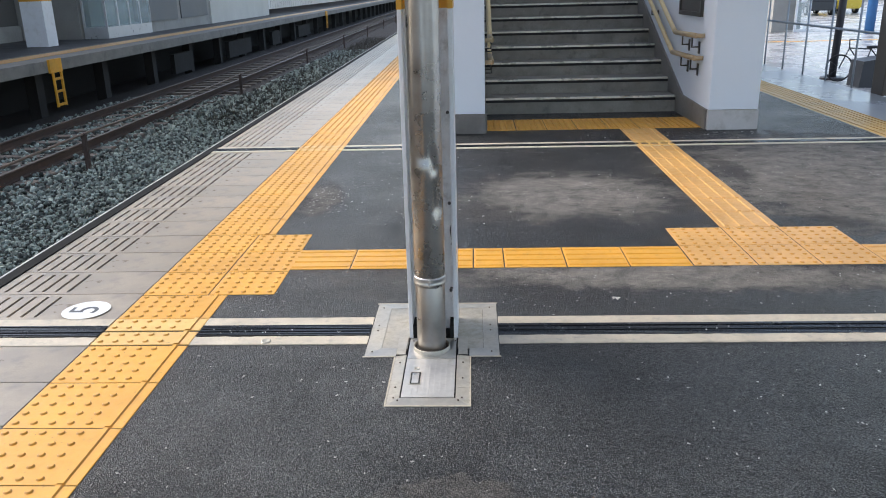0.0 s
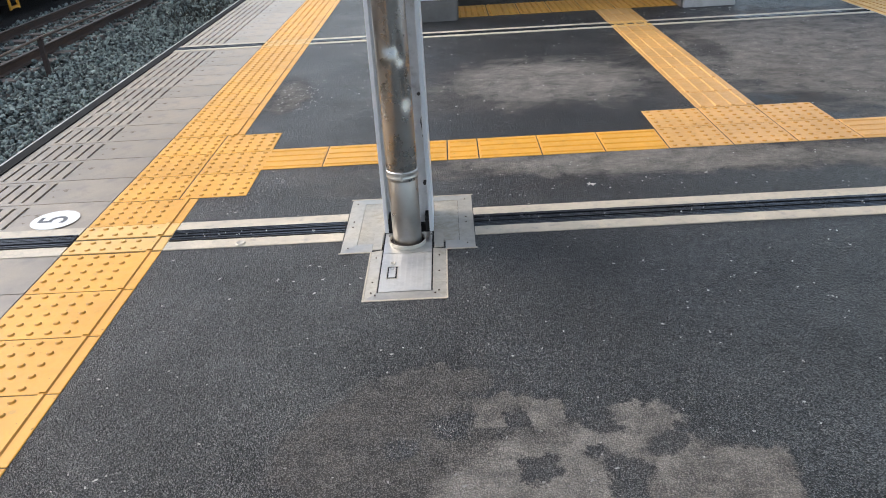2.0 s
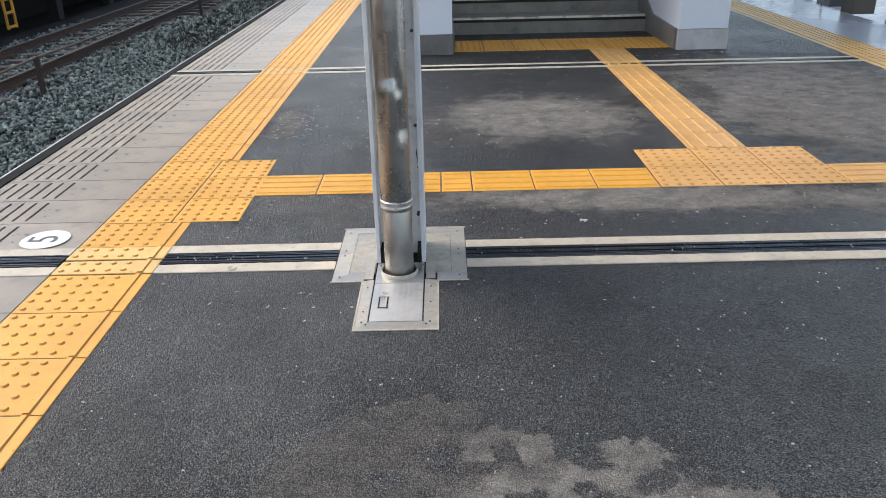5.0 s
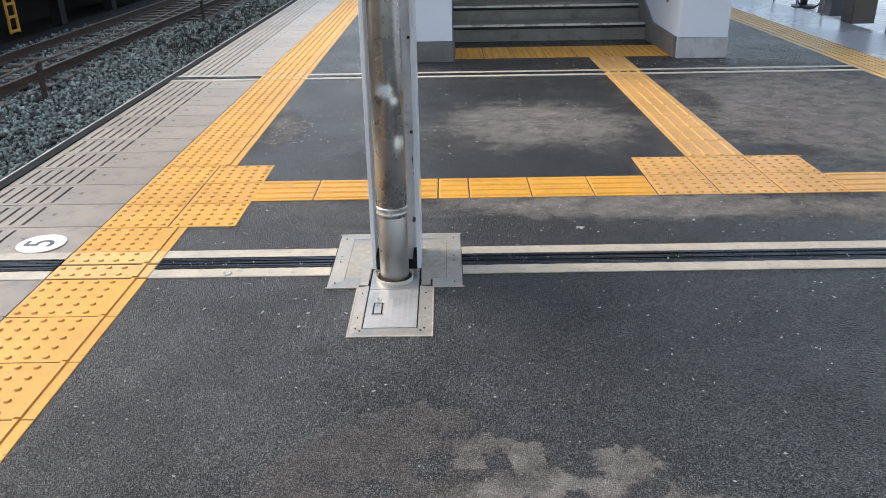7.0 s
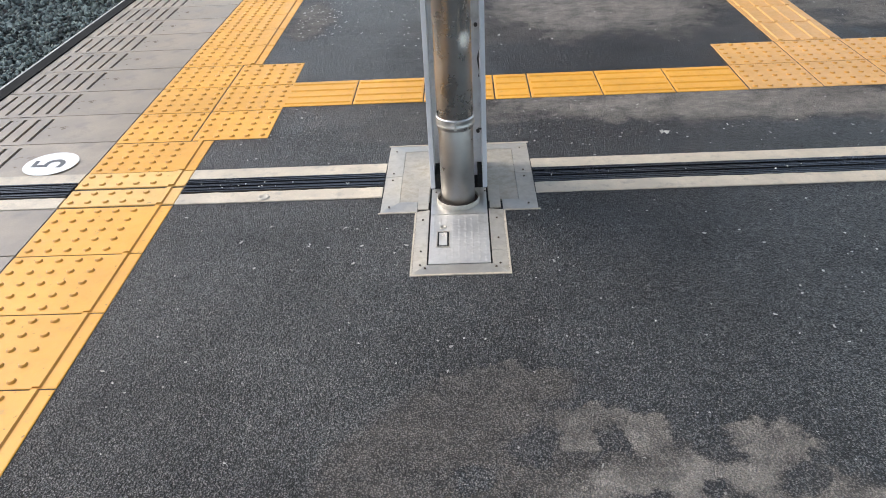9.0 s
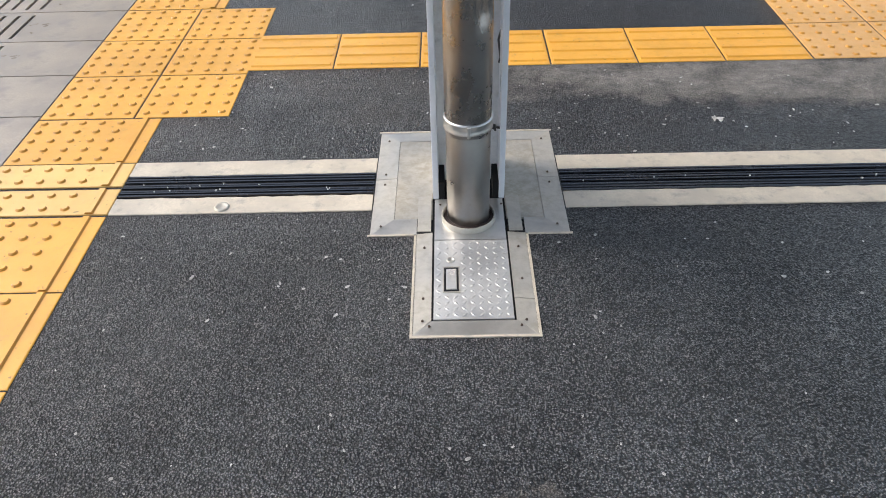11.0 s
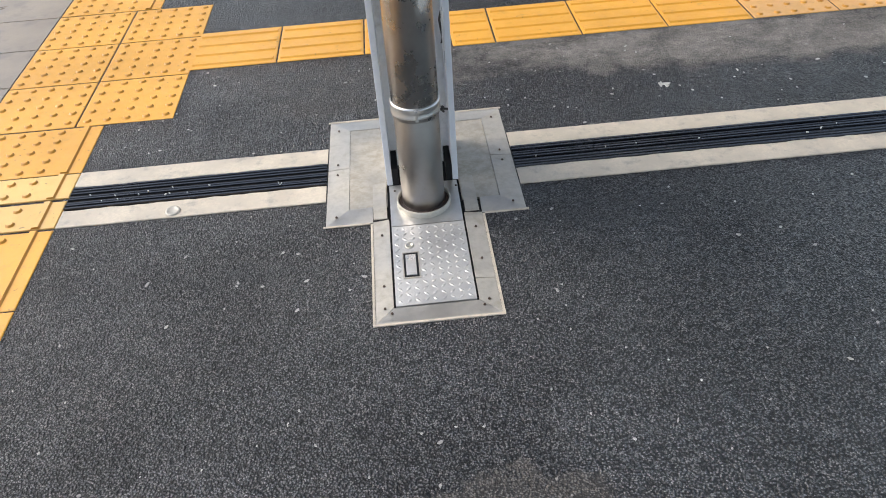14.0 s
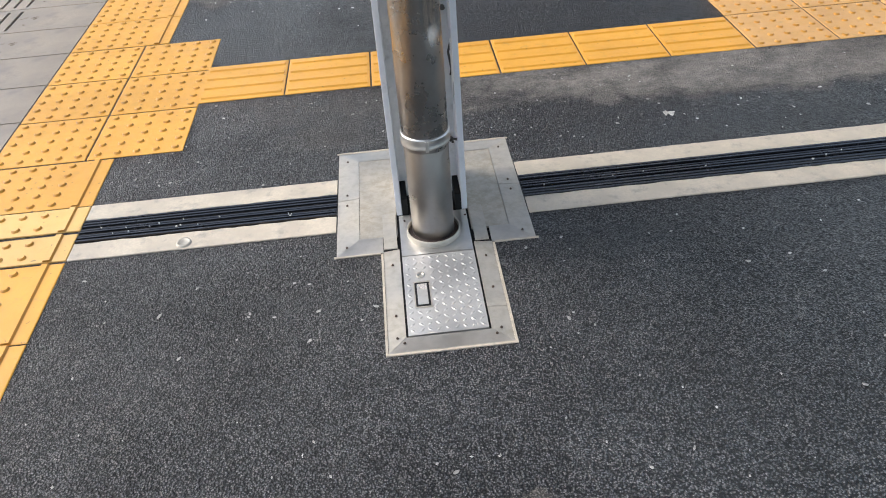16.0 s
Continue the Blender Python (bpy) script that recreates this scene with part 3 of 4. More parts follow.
def build_pipe():
    cx, cy, r = -0.053, 2.966, 0.0535
    p = thing("rain_pipe", (cx, cy, 0), "dented stainless steel rain pipe standing before the column", "pipe", rigid=0.0)
    bm = bmesh.new()
    lathe(bm, cx, cy, [(r, 0.008), (r, 0.268), (r - 0.002, 0.272)], 40)
    part("lower_pipe", bm, M_PIPE, p)
    # upper pipe with knocked-in dents
    bm = bmesh.new()
    zs = np.concatenate([np.linspace(0.262, 1.4, 220), np.linspace(1.45, 4.0, 8)])
    # angle, height, angular width, reach up, reach down, depth
    dents = ((-1.62, 0.745, 0.62, 0.30, 0.034, 0.0095), (-1.0, 0.70, 0.26, 0.05, 0.022, 0.006), (-0.75, 0.565, 0.45, 0.09, 0.036, 0.010), (-1.25, 1.15, 0.35, 0.22, 0.22, 0.006))
    rings = []
    for z in zs:
        ring = []
        for j in range(56):
            a = 2 * math.pi * j / 56
            rr = r + 0.002
            for da, dz, wa, wup, wdown, depth in dents:
                d = (a - da + math.pi) % (2 * math.pi) - math.pi
                up = (z - dz) / (wup if z > dz else wdown)
                fall = math.exp(-up * up) * math.exp(-(d / wa) ** 6)
                rr -= depth * fall
            ring.append(bm.verts.new((cx + rr * math.cos(a), cy + rr * math.sin(a), z)))
        rings.append(ring)
    for r0, r1 in zip(rings, rings[1:]):
        for j in range(56):
            bm.faces.new((r0[j], r0[(j + 1) % 56], r1[(j + 1) % 56], r1[j])).smooth = True
    part("upper_pipe", bm, M_PIPE, p, "dented upper pipe")
    bm = bmesh.new()
    lathe(bm, cx, cy, [(r + 0.002, 0.271), (r + 0.0052, 0.2725), (r + 0.0052, 0.277), (r + 0.0042, 0.279), (r + 0.0042, 0.292), (r + 0.0052, 0.294), (r + 0.0052, 0.299), (r + 0.002, 0.3005)], 40)
    clamp = part("pipe_clamp", bm, M_STEEL, p, "thin stainless pipe clamp")
    part("clamp_lug", boxes((cx - 0.004, cy - r - 0.013, 0.272, cx + 0.004, cy - r - 0.003, 0.299, 0.001)), M_STEEL, clamp)
    bm = bmesh.new()
    lathe(bm, cx, cy - 0.008, [(r + 0.0105, 0.010), (r + 0.0105, 0.0215), (r + 0.0115, 0.0225), (r + 0.0135, 0.0225), (r + 0.0145, 0.0215), (r + 0.0145, 0.006)], 40)
    part("base_ring", bm, M_STEEL_DULL, p, "stainless collar at the pipe foot")
    bm = bmesh.new()
    lathe(bm, cx, cy - 0.008, [(r - 0.008, 0.0135), (r + 0.0103, 0.0125)], 40)
    part("rust_gap", bm, M_PEG, p, "rusty dark gap inside the collar")
    return p


def bevel_bar(bm, outline, z=0.0, drop=0.006):
    """A flat bar over a four-cornered outline, its last two corners lying lower."""
    a, b, c, d = outline
    top = [bm.verts.new((*a, z + drop)), bm.verts.new((*b, z + drop)), bm.verts.new((*c, z + 0.0015)), bm.verts.new((*d, z + 0.0015))]
    low = [bm.verts.new((p[0], p[1], z - 0.004)) for p in outline]
    bm.faces.new(top)
    for i in range(4):
        bm.faces.new((top[i], low[i], low[(i + 1) % 4], top[(i + 1) % 4]))


def build_cover():
    c = thing("column_base_cover", (-0.04, 2.97, 0), "stainless cover plates round the column foot", "floor plate", rigid=0.0)
    x0, x1, y0, y1, w = -0.301, 0.199, 2.901, 3.404, 0.058
    tx0, tx1, ty = -0.184, 0.088, 2.541
    ix0, ix1, iy0, iy1 = x0 + w, x1 - w, y0 + w, y1 - w
    lid0, lid1 = -0.142, 0.041
    bars = [
        [(ix0, iy1), (ix1, iy1), (x1, y1), (x0, y1)],
        [(ix0, 3.151), (ix0, iy1), (x0, y1), (x0, 3.151)], [(ix0, iy0), (ix0, 3.149), (x0, 3.149), (x0, y0)],
        [(ix1, iy1), (ix1, 3.151), (x1, 3.151), (x1, y1)], [(ix1, 3.149), (ix1, iy0), (x1, y0), (x1, 3.149)],
        [(tx0, iy0), (ix0, iy0), (x0, y0), (tx0, y0)], [(ix1, iy0), (tx1, iy0), (tx1, y0), (x1, y0)],
        [(lid0 - 0.002, ty + 0.042), (lid0 - 0.002, y0), (tx0, y0), (tx0, ty)],
        [(lid1 + 0.002, y0), (lid1 + 0.002, 2.655), (tx1, 2.655), (tx1, y0)], [(lid1 + 0.002, 2.653), (lid1 + 0.002, ty + 0.042), (tx1, ty), (tx1, 2.653)],
        [(lid1 + 0.002, ty + 0.04), (lid0 - 0.002, ty + 0.04), (tx0, ty), (tx1, ty)],
    ]
    for b in bars:
        bm = bmesh.new()
        bevel_bar(bm, b)
        # two steel tones, by bar direction, paint in the shading at the mitres
        part("edge_bar", bm, M_STEEL_EDGE if abs(b[0][1] - b[1][1]) < 0.01 else M_STEEL_DULL, c)
    part("side_plate", boxes((ix0 + 0.001, iy0 + 0.001, -0.003, lid0 - 0.003, iy1 - 0.001, 0.005)), M_STEEL_STAIN, c, "dull brown-stained steel plate")
    part("side_plate", boxes((lid1 + 0.003, iy0 + 0.001, -0.003, ix1 - 0.001, iy1 - 0.001, 0.005)), M_STEEL_STAIN, c, "dull brown-stained steel plate")
    part("back_plate", boxes((lid0 - 0.002, 3.248, -0.003, lid1 + 0.002, iy1 - 0.001, 0.005)), M_STEEL_STAIN, c, "dull brown-stained steel plate")
    for a in (lid0 - 0.040, lid1 + 0.006):
        part("corner_plate", boxes((a, y0 + 0.002, 0.0065, a + 0.034, 3.055, 0.009)), M_STEEL_DULL, c)
    for lip in ((tx0 - 0.006, ty - 0.007, tx1 + 0.006, ty - 0.0005), (tx0 - 0.006, ty - 0.0005, tx0 - 0.0005, y0 - 0.006), (tx1 + 0.0005, ty - 0.0005, tx1 + 0.006, y0 - 0.006),
                (x0 - 0.006, y0 - 0.006, tx0 - 0.0065, y0 - 0.0005), (tx1 + 0.0065, y0 - 0.006, x1 + 0.006, y0 - 0.0005), (x0 - 0.006, y1 + 0.0005, x1 + 0.006, y1 + 0.006)):
        part("mortar_lip", boxes((lip[0], lip[1], -0.004, lip[2], lip[3], 0.003)), M_JOINT_PALE, c)
    part("dark_recess", boxes((lid0 - 0.004, ty + 0.039, -0.006, lid1 + 0.004, 3.248, 0.0005)), M_HOLE, c, "black slot round the lid")
    part("pipe_plate", boxes((lid0 + 0.003, 2.871, -0.002, lid1 - 0.003, 3.046, 0.006)), M_STEEL, c, "plain steel plate under the pipe")
    lid = part("checker_lid", boxes((lid0 + 0.003, ty + 0.045, -0.002, lid1 - 0.003, 2.868, 0.006)), M_CHECKER, c, "checker plate inspection lid")
    bm = bmesh.new()
    nx, ny = 9, 14
    for i in range(nx):
        for j in range(ny):
            x = lid0 + 0.014 + (lid1 - lid0 - 0.028) * i / (nx - 1)
            y = ty + 0.058 + (2.868 - ty - 0.071) * j / (ny - 1)
            if -0.124 < x < -0.073 and 2.665 < y < 2.806:
                continue
            s = 1 if (i + j) % 2 else -1
            u, v = Vector((0.0064, 0.0064 * s, 0)), Vector((-0.0027 * s, 0.0027, 0))
            p = Vector((x, y, 0.006))
            q = [bm.verts.new(p + u), bm.verts.new(p + v), bm.verts.new(p - u), bm.verts.new(p - v)]
            t = bm.verts.new(p + Vector((0, 0, 0.0013)))
            for a in range(4):
                bm.faces.new((q[a], q[(a + 1) % 4], t))
    tagged(part("tread_pattern", bm, M_CHECKER, lid), kind="stuff")
    hd = part("handle_recess", boxes((-0.1155, 2.676, 0.004, -0.0815, 2.762, 0.0066)), M_HOLE, lid, "dark recess of the lifting handle")
    part("lifting_handle", boxes((-0.1105, 2.683, 0.0066, -0.0865, 2.755, 0.0088, 0.0008)), M_STEEL, lid, "steel lifting handle")
    for rim in ((-0.1185, 2.673, -0.1155, 2.765), (-0.0815, 2.673, -0.0785, 2.765), (-0.1155, 2.673, -0.0815, 2.676), (-0.1155, 2.762, -0.0815, 2.765)):
        part("recess_rim", boxes((rim[0], rim[1], 0.006, rim[2], rim[3], 0.0078)), M_STEEL_DULL, lid)
    bm = bmesh.new()
    lathe(bm, -0.099, 2.790, [(0.0001, 0.0075), (0.007, 0.0075), (0.0072, 0.0085), (0.010, 0.0085), (0.0105, 0.006)], 18)
    part("lock_knob", bm, M_STEEL_DULL, lid, "round slotted lock")
    for sx, sy in ((-0.163, 2.582), (-0.148, 2.565), (0.064, 2.582), (0.052, 2.565), (-0.163, 2.655), (0.065, 2.72), (-0.163, 2.84), (0.065, 2.84), (-0.275, 2.93), (0.17, 2.93), (-0.275, 3.12), (0.17, 3.12),
                   (-0.275, 3.17), (0.17, 3.17), (-0.275, 3.35), (0.17, 3.35), (-0.155, 2.93), (0.062, 2.93), (-0.125, 3.02), (0.034, 3.02)):
        bm = bmesh.new()
        bmesh.ops.create_cone(bm, cap_ends=True, segments=8, radius1=0.0033, radius2=0.0024, depth=0.003, matrix=Matrix.Translation((sx, sy, 0.0068)))
        part("screw", bm, M_RUST, c)
    return c


build_column()
build_pipe()
build_cover()


# ---- expansion joints ----
def build_joint(name, x0, x1, y0, y1, lip, label):
    j = thing(name, ((x0 + x1) / 2, (y0 + y1) / 2, 0), label, "expansion joint", kind="structure", rigid=0.0)
    rng = random.Random(round(1000 * (x1 - x0)) + round(100 * y0))

    def worn_strip(a, b, seam):
        """A mortar strip whose edges wander a little; seam: the side towards the rubber, more broken."""
        bm = bmesh.new()
        n = max(2, round((x1 - x0) / 0.025))
        rows = []
        for i in range(n + 1):
            x = x0 + (x1 - x0) * i / n
            ja, jb = (0.0035, 0.0012) if seam < 0 else (0.0012, 0.0035)
            ya, yb = a + rng.uniform(-0.3, 1.0) * ja, b - rng.uniform(-0.3, 1.0) * jb
            rows.append([bm.verts.new(p) for p in ((x, ya, -0.01), (x, ya, 0.0025), (x, ya + 0.003, 0.004), (x, yb - 0.003, 0.004), (x, yb, 0.0025), (x, yb, -0.01))])
        for p, q in zip(rows, rows[1:]):
            for i in range(5):
                bm.faces.new((p[i], q[i], q[i + 1], p[i + 1]))
        bm.faces.new(rows[0])
        bm.faces.new(rows[-1][::-1])
        return bm

    part("mortar_strip", worn_strip(y0, y0 + lip, 1), M_JOINT_PALE, j)
    part("mortar_strip", worn_strip(y1 - lip, y1, -1), M_JOINT_PALE, j)
    part("rubber_base", boxes((x0, y0 + lip - 0.003, -0.012, x1, y1 - lip + 0.003, 0.0006)), M_HOLE, j, "black ribbed rubber seal")
    n = max(2, round((y1 - y0 - 2 * lip) / 0.013))
    for i in range(n):
        c = y0 + lip + (i + 0.5) * (y1 - y0 - 2 * lip) / n + rng.uniform(-0.0012, 0.0012)
        w, top = rng.uniform(0.0034, 0.0052), rng.choice((0.0035, 0.0055, 0.0072))
        bm = bmesh.new()
        prism(bm, [(c - w, 0.0006), (c + w, 0.0006), (c + 0.75 * w, top), (c - 0.75 * w, top)], x0, x1, "x")
        part("rubber_rib", bm, M_RUBBER, j)
    return j


J0, J1 = 3.006, 3.262
build_joint("expansion_joint", Y_IN, -0.304, J0, J1, 0.075, "ribbed black rubber joint between pale mortar strips")
build_joint("expansion_joint", 0.202, 3.55, J0, J1, 0.075, "ribbed black rubber joint between pale mortar strips")
build_joint("expansion_joint", EDGE + 0.07, SLAB_IN - 0.002, J0, J1, 0.075, "wet ribbed joint across the edge paving")
K0, K1 = 6.785, 7.010
build_joint("expansion_joint", Y_IN, 3.55, K0, K1, 0.060, "narrow pale-edged joint before the stairs")
build_joint("expansion_joint", EDGE + 0.07, SLAB_IN - 0.002, K0, K1, 0.060, "wet pale joint across the edge paving")

# ---- number on the edge paving ----
mk = thing("car_stop_number", (-1.565, 3.333, 0.004), "white round floor marker with a dark numeral", "floor marking", rigid=0.025)
bm = bmesh.new()
bmesh.ops.create_cone(bm, cap_ends=True, segments=48, radius1=0.099, radius2=0.099, depth=0.001, matrix=Matrix.Translation((-1.565, 3.333, 0.0045)))
part("disc", bm, M_WHITE_PAINT, mk)
txt = bpy.data.curves.new("numeral", "FONT")
txt.body, txt.size, txt.align_x, txt.align_y, txt.extrude = "5", 0.175, "CENTER", "CENTER", 0.0004
tob = new("numeral", txt)
tob.parent = mk
tob.location, tob.rotation_euler = (0, 0, 0.0018), (0, 0, radians(90))
txt.materials.append(M_NUMERAL)

# ---- small loose things on the floor ----
def scatter_chips(name, spots, seed, material, label, category):
    '''Flat broken flakes, too small and many to tell apart, in one mesh.'''
    rng = random.Random(seed)
    bm = bmesh.new()
    for x0, x1, y0, y1, z, n, lo, hi in spots:
        for _ in range(n):
            x, y, r = rng.uniform(x0, x1), rng.uniform(y0, y1), rng.uniform(lo, hi)
            k, turn, long = rng.randint(4, 7), rng.uniform(0, 6.3), rng.uniform(1.0, 2.2)
            ring = []
            for i in range(k):
                a = 2 * math.pi * i / k
                u, v = r * rng.uniform(0.6, 1.2) * math.cos(a) * long, r * rng.uniform(0.6, 1.2) * math.sin(a)
                ring.append((x + u * math.cos(turn) - v * math.sin(turn), y + u * math.sin(turn) + v * math.cos(turn)))
            top = [bm.verts.new((*q, z + 0.0016)) for q in ring]
            low = [bm.verts.new((*q, z - 0.002)) for q in ring]
            bm.faces.new(top)
            for i in range(k):
                bm.faces.new((low[i], low[(i + 1) % k], top[(i + 1) % k], top[i]))
    return solid(name, bm, material, label, category, kind="stuff")


M_FLAKE = plain("pale_flake", (0.5, 0.49, 0.46), 0.7, var=0.25, fine=200, coarse=20)
M_GREY_FLAKE = plain("grey_grit", (0.30, 0.29, 0.27), 0.7, var=0.3, fine=200, coarse=20)
scatter_chips("pale_flakes", [(-0.9, 3.4, 4.3, 6.5, 0.0, 260, 0.0015, 0.005), (-0.95, -0.7, 4.7, 5.4, 0.0, 90, 0.0015, 0.0045), (-0.9, -0.3, 4.5, 5.6, 0.0, 60, 0.0015, 0.004), (-0.5, 3.0, 3.3, 3.78, 0.0, 40, 0.0015, 0.004), (0.70, 0.76, 3.41, 3.43, 0.0, 4, 0.004, 0.009),
                               (-0.9, 2.0, 1.3, 2.9, 0.0, 8, 0.001, 0.0024), (-0.95, -0.31, 3.08, 3.125, 0.007, 14, 0.001, 0.0026), (0.23, 2.8, 3.08, 3.125, 0.007, 16, 0.001, 0.0026), (0.9, 2.6, 6.8, 7.1, 0.0, 30, 0.003, 0.008)], 11, M_FLAKE, "pale flakes and specks lying on the asphalt", "litter")
scatter_chips("grit", [(-0.95, 2.6, 1.2, 2.95, 0.0, 260, 0.0015, 0.004), (-0.95, 2.6, 3.25, 3.78, 0.0, 120, 0.0015, 0.004)], 12, M_GREY_FLAKE, "grey grit on the asphalt", "grit")
bm = bmesh.new()
lathe(bm, -0.70, 3.022, [(0.0001, 0.0062), (0.012, 0.0066), (0.0135, 0.0078), (0.0185, 0.0078), (0.020, 0.004)], 24)
solid("survey_stud", bm, M_STEEL_DULL, "round metal stud set in the pale mortar strip", "stud", kind="thing")

# ---- street side: fence, posts, bicycle, vehicles ----
def build_fence():
    f = thing("fence", (4.78, 12, 0), "galvanised steel tube fence along the forecourt", "fence")
    ys = [7.0 + 0.72 * i for i in range(30)]
    for y in ys:
        bm = bmesh.new()
        tube(bm, [(4.78, y, -0.3), (4.78, y, 1.15)], 0.013, 8)
        part("post", bm, M_GALV, f)
    for z in (0.66, 1.15):
        bm = bmesh.new()
        tube(bm, [(4.78, 6.6, z), (4.78, ys[-1] + 0.3, z)], 0.015, 8)
        part("fence_rail", bm, M_GALV, f)
    return f


build_fence()
solid("brown_post", boxes((4.72, 9.05, 0, 4.98, 9.30, 3.9, 0.01)), M_BROWN, "brown painted square steel post by the fence", "post", kind="thing")
GZ = -1.0                            # forecourt level
bm = bmesh.new()
tube(bm, [(8.55, 18.5, GZ), (8.62, 18.5, GZ + 3.6)], 0.085, 14)
tube(bm, [(8.55, 18.5, GZ), (8.55, 18.5, GZ + 0.05)], 0.26, 16)
solid("sign_pole", bm, M_DARKPOLE, "dark round steel pole on the forecourt", "post", kind="thing")
bm = bmesh.new()
tube(bm, [(16.6, 33.0, GZ), (16.6, 33.0, GZ + 4.0)], 0.19, 18)
solid("blue_post", bm, M_BLUE, "blue painted round post on the forecourt", "post", kind="thing")
bm = bmesh.new()
prism(bm, [(8.42, 0.0), (8.95, 0.0), (8.95, 0.62), (8.46, 0.55)], 16.95, 17.5, "y")
bmesh.ops.translate(bm, verts=bm.verts[:], vec=(0, 0, GZ))
solid("black_box", bm, M_DARKPOLE, "black box standing beside a bicycle", "box", kind="thing")


def build_kiosk():
    k = thing("kiosk", (14.5, 35, GZ), "white framed glass door booth on the forecourt", "booth")
    part("door_frame", boxes((14.25, 34.8, GZ, 14.33, 34.9, GZ + 2.4), (14.82, 34.8, GZ, 14.9, 34.9, GZ + 2.4), (14.33, 34.8, GZ + 2.3, 14.82, 34.9, GZ + 2.4), (14.33, 34.8, GZ, 14.82, 34.9, GZ + 0.12)), M_WHITE, k)
    part("pane", boxes((14.331, 34.84, GZ + 0.121, 14.819, 34.85, GZ + 2.299)), M_GLASS, k, "clear glass pane")
    part("notice", boxes((14.45, 34.825, GZ + 1.25, 14.7, 34.838, GZ + 1.75)), M_WHITE, k, "white paper notice")
    part("back_wall", boxes((14.2, 36.0, GZ, 15.0, 36.2, GZ + 2.5)), M_WALL_GREY, k)
    return k


build_kiosk()
solid("grey_pillar", boxes((13.3, 34.9, GZ, 13.9, 35.5, GZ + 4.0, 0.02)), M_WALL_GREY, "grey square pillar on the forecourt", "pillar", kind="thing")
solid("street_line", boxes((10.5, 29.6, GZ, 26.0, 29.9, GZ + 0.004)), M_TAPE, "faded orange line on the forecourt", "road marking")
solid("street_wall", boxes((18.0, 75.0, GZ, 60.0, 75.4, GZ + 2.2)), M_WALL_CREAM, "pale wall across the street", "wall")


def build_bicycle(x, y):
    b = thing("bicycle", (x, y, GZ), "dark parked bicycle behind the fence", "bicycle", rigid=True)
    zr = GZ + 0.31
    for wx in (x, x + 1.02):
        bm = bmesh.new()
        tube(bm, [(wx + 0.29 * math.cos(a), y, zr + 0.29 * math.sin(a)) for a in (2 * math.pi * i / 24 for i in range(24))], 0.018, 8, closed=True)
        wheel = part("wheel", bm, M_TYRE, b)
        bm = bmesh.new()
        for i in range(10):
            a = 2 * math.pi * i / 10
            tube(bm, [(wx, y, zr), (wx + 0.28 * math.cos(a), y, zr + 0.28 * math.sin(a))], 0.002, 5)
        part("spokes", bm, M_GALV, wheel)
    bm = bmesh.new()
    hub, crank, seat, head = (x, y, zr), (x + 0.55, y, zr - 0.02), (x + 0.66, y, GZ + 0.72), (x + 0.18, y, GZ + 0.75)
    for a, c in ((head, crank), (crank, seat), (seat, head), ((x + 1.02, y, zr), crank), ((x + 1.02, y, zr), seat), (hub, head), (head, (x + 0.16, y, GZ + 0.93))):
        tube(bm, [a, c], 0.015, 8)
    part("bicycle_frame", bm, M_DARKPOLE, b)
    bm = bmesh.new()
    tube(bm, [(x + 0.30, y - 0.26, GZ + 0.95), (x + 0.16, y, GZ + 0.94), (x + 0.30, y + 0.26, GZ + 0.95)], 0.012, 8)
    part("handlebar", bm, M_GALV, b)
    part("saddle", boxes((x + 0.58, y - 0.07, GZ + 0.73, x + 0.84, y + 0.07, GZ + 0.79, 0.02)), M_TYRE, b)
    return b


build_bicycle(8.45, 18.0)


def build_car(x, y, z, paint, label, turn):
    c = thing("car", (x, y, z), label, "car", "parked cars", rigid=True)
    def world_bm(bm):
        bm.transform(Matrix.Translation((x, y, z)) @ Matrix.Rotation(turn, 4, "Z"))
        return bm
    bm = bmesh.new()
    prism(bm, [(-1.9, 0.3), (1.9, 0.3), (1.95, 0.62), (1.85, 0.85), (0.95, 0.95), (0.5, 1.42), (-1.2, 1.46), (-1.75, 0.98), (-1.92, 0.9)], -0.8, 0.8, "y")
    bmesh.ops.bevel(bm, geom=bm.edges[:], offset=0.07, segments=2, affect="EDGES")
    part("body", world_bm(bm), paint, c)
    bm = bmesh.new()
    prism(bm, [(0.86, 0.98), (0.46, 1.36), (-1.12, 1.39), (-1.5, 1.0)], -0.812, 0.812, "y")
    part("side_window", world_bm(bm), M_CARGLASS, c)
    for wx in (-1.2, 1.25):
        for wy in (-0.74, 0.74):
            bm = bmesh.new()
            tube(bm, [(wx, wy - 0.1, 0.31), (wx, wy + 0.1, 0.31)], 0.31, 20)
            wheel = part("wheel", world_bm(bm), M_TYRE, c)
            bm = bmesh.new()
            tube(bm, [(wx, wy - 0.105, 0.31), (wx, wy + 0.105, 0.31)], 0.18, 14)
            part("rim", world_bm(bm), M_GALV, wheel)
    return c


build_car(21.9, 51.0, GZ, M_CARDARK, "dark parked car on the forecourt", radians(88))
build_car(24.3, 53.0, GZ, M_CARYELLOW, "yellow parked car on the forecourt", radians(92))


# ---- track, ballast, pegs ----
BED = -1.22
solid("trackbed", boxes((-9.2, -10, -1.42, EDGE + 0.02, 120, BED)), M_BED, "stony ballast bed of the railway track", "ground")


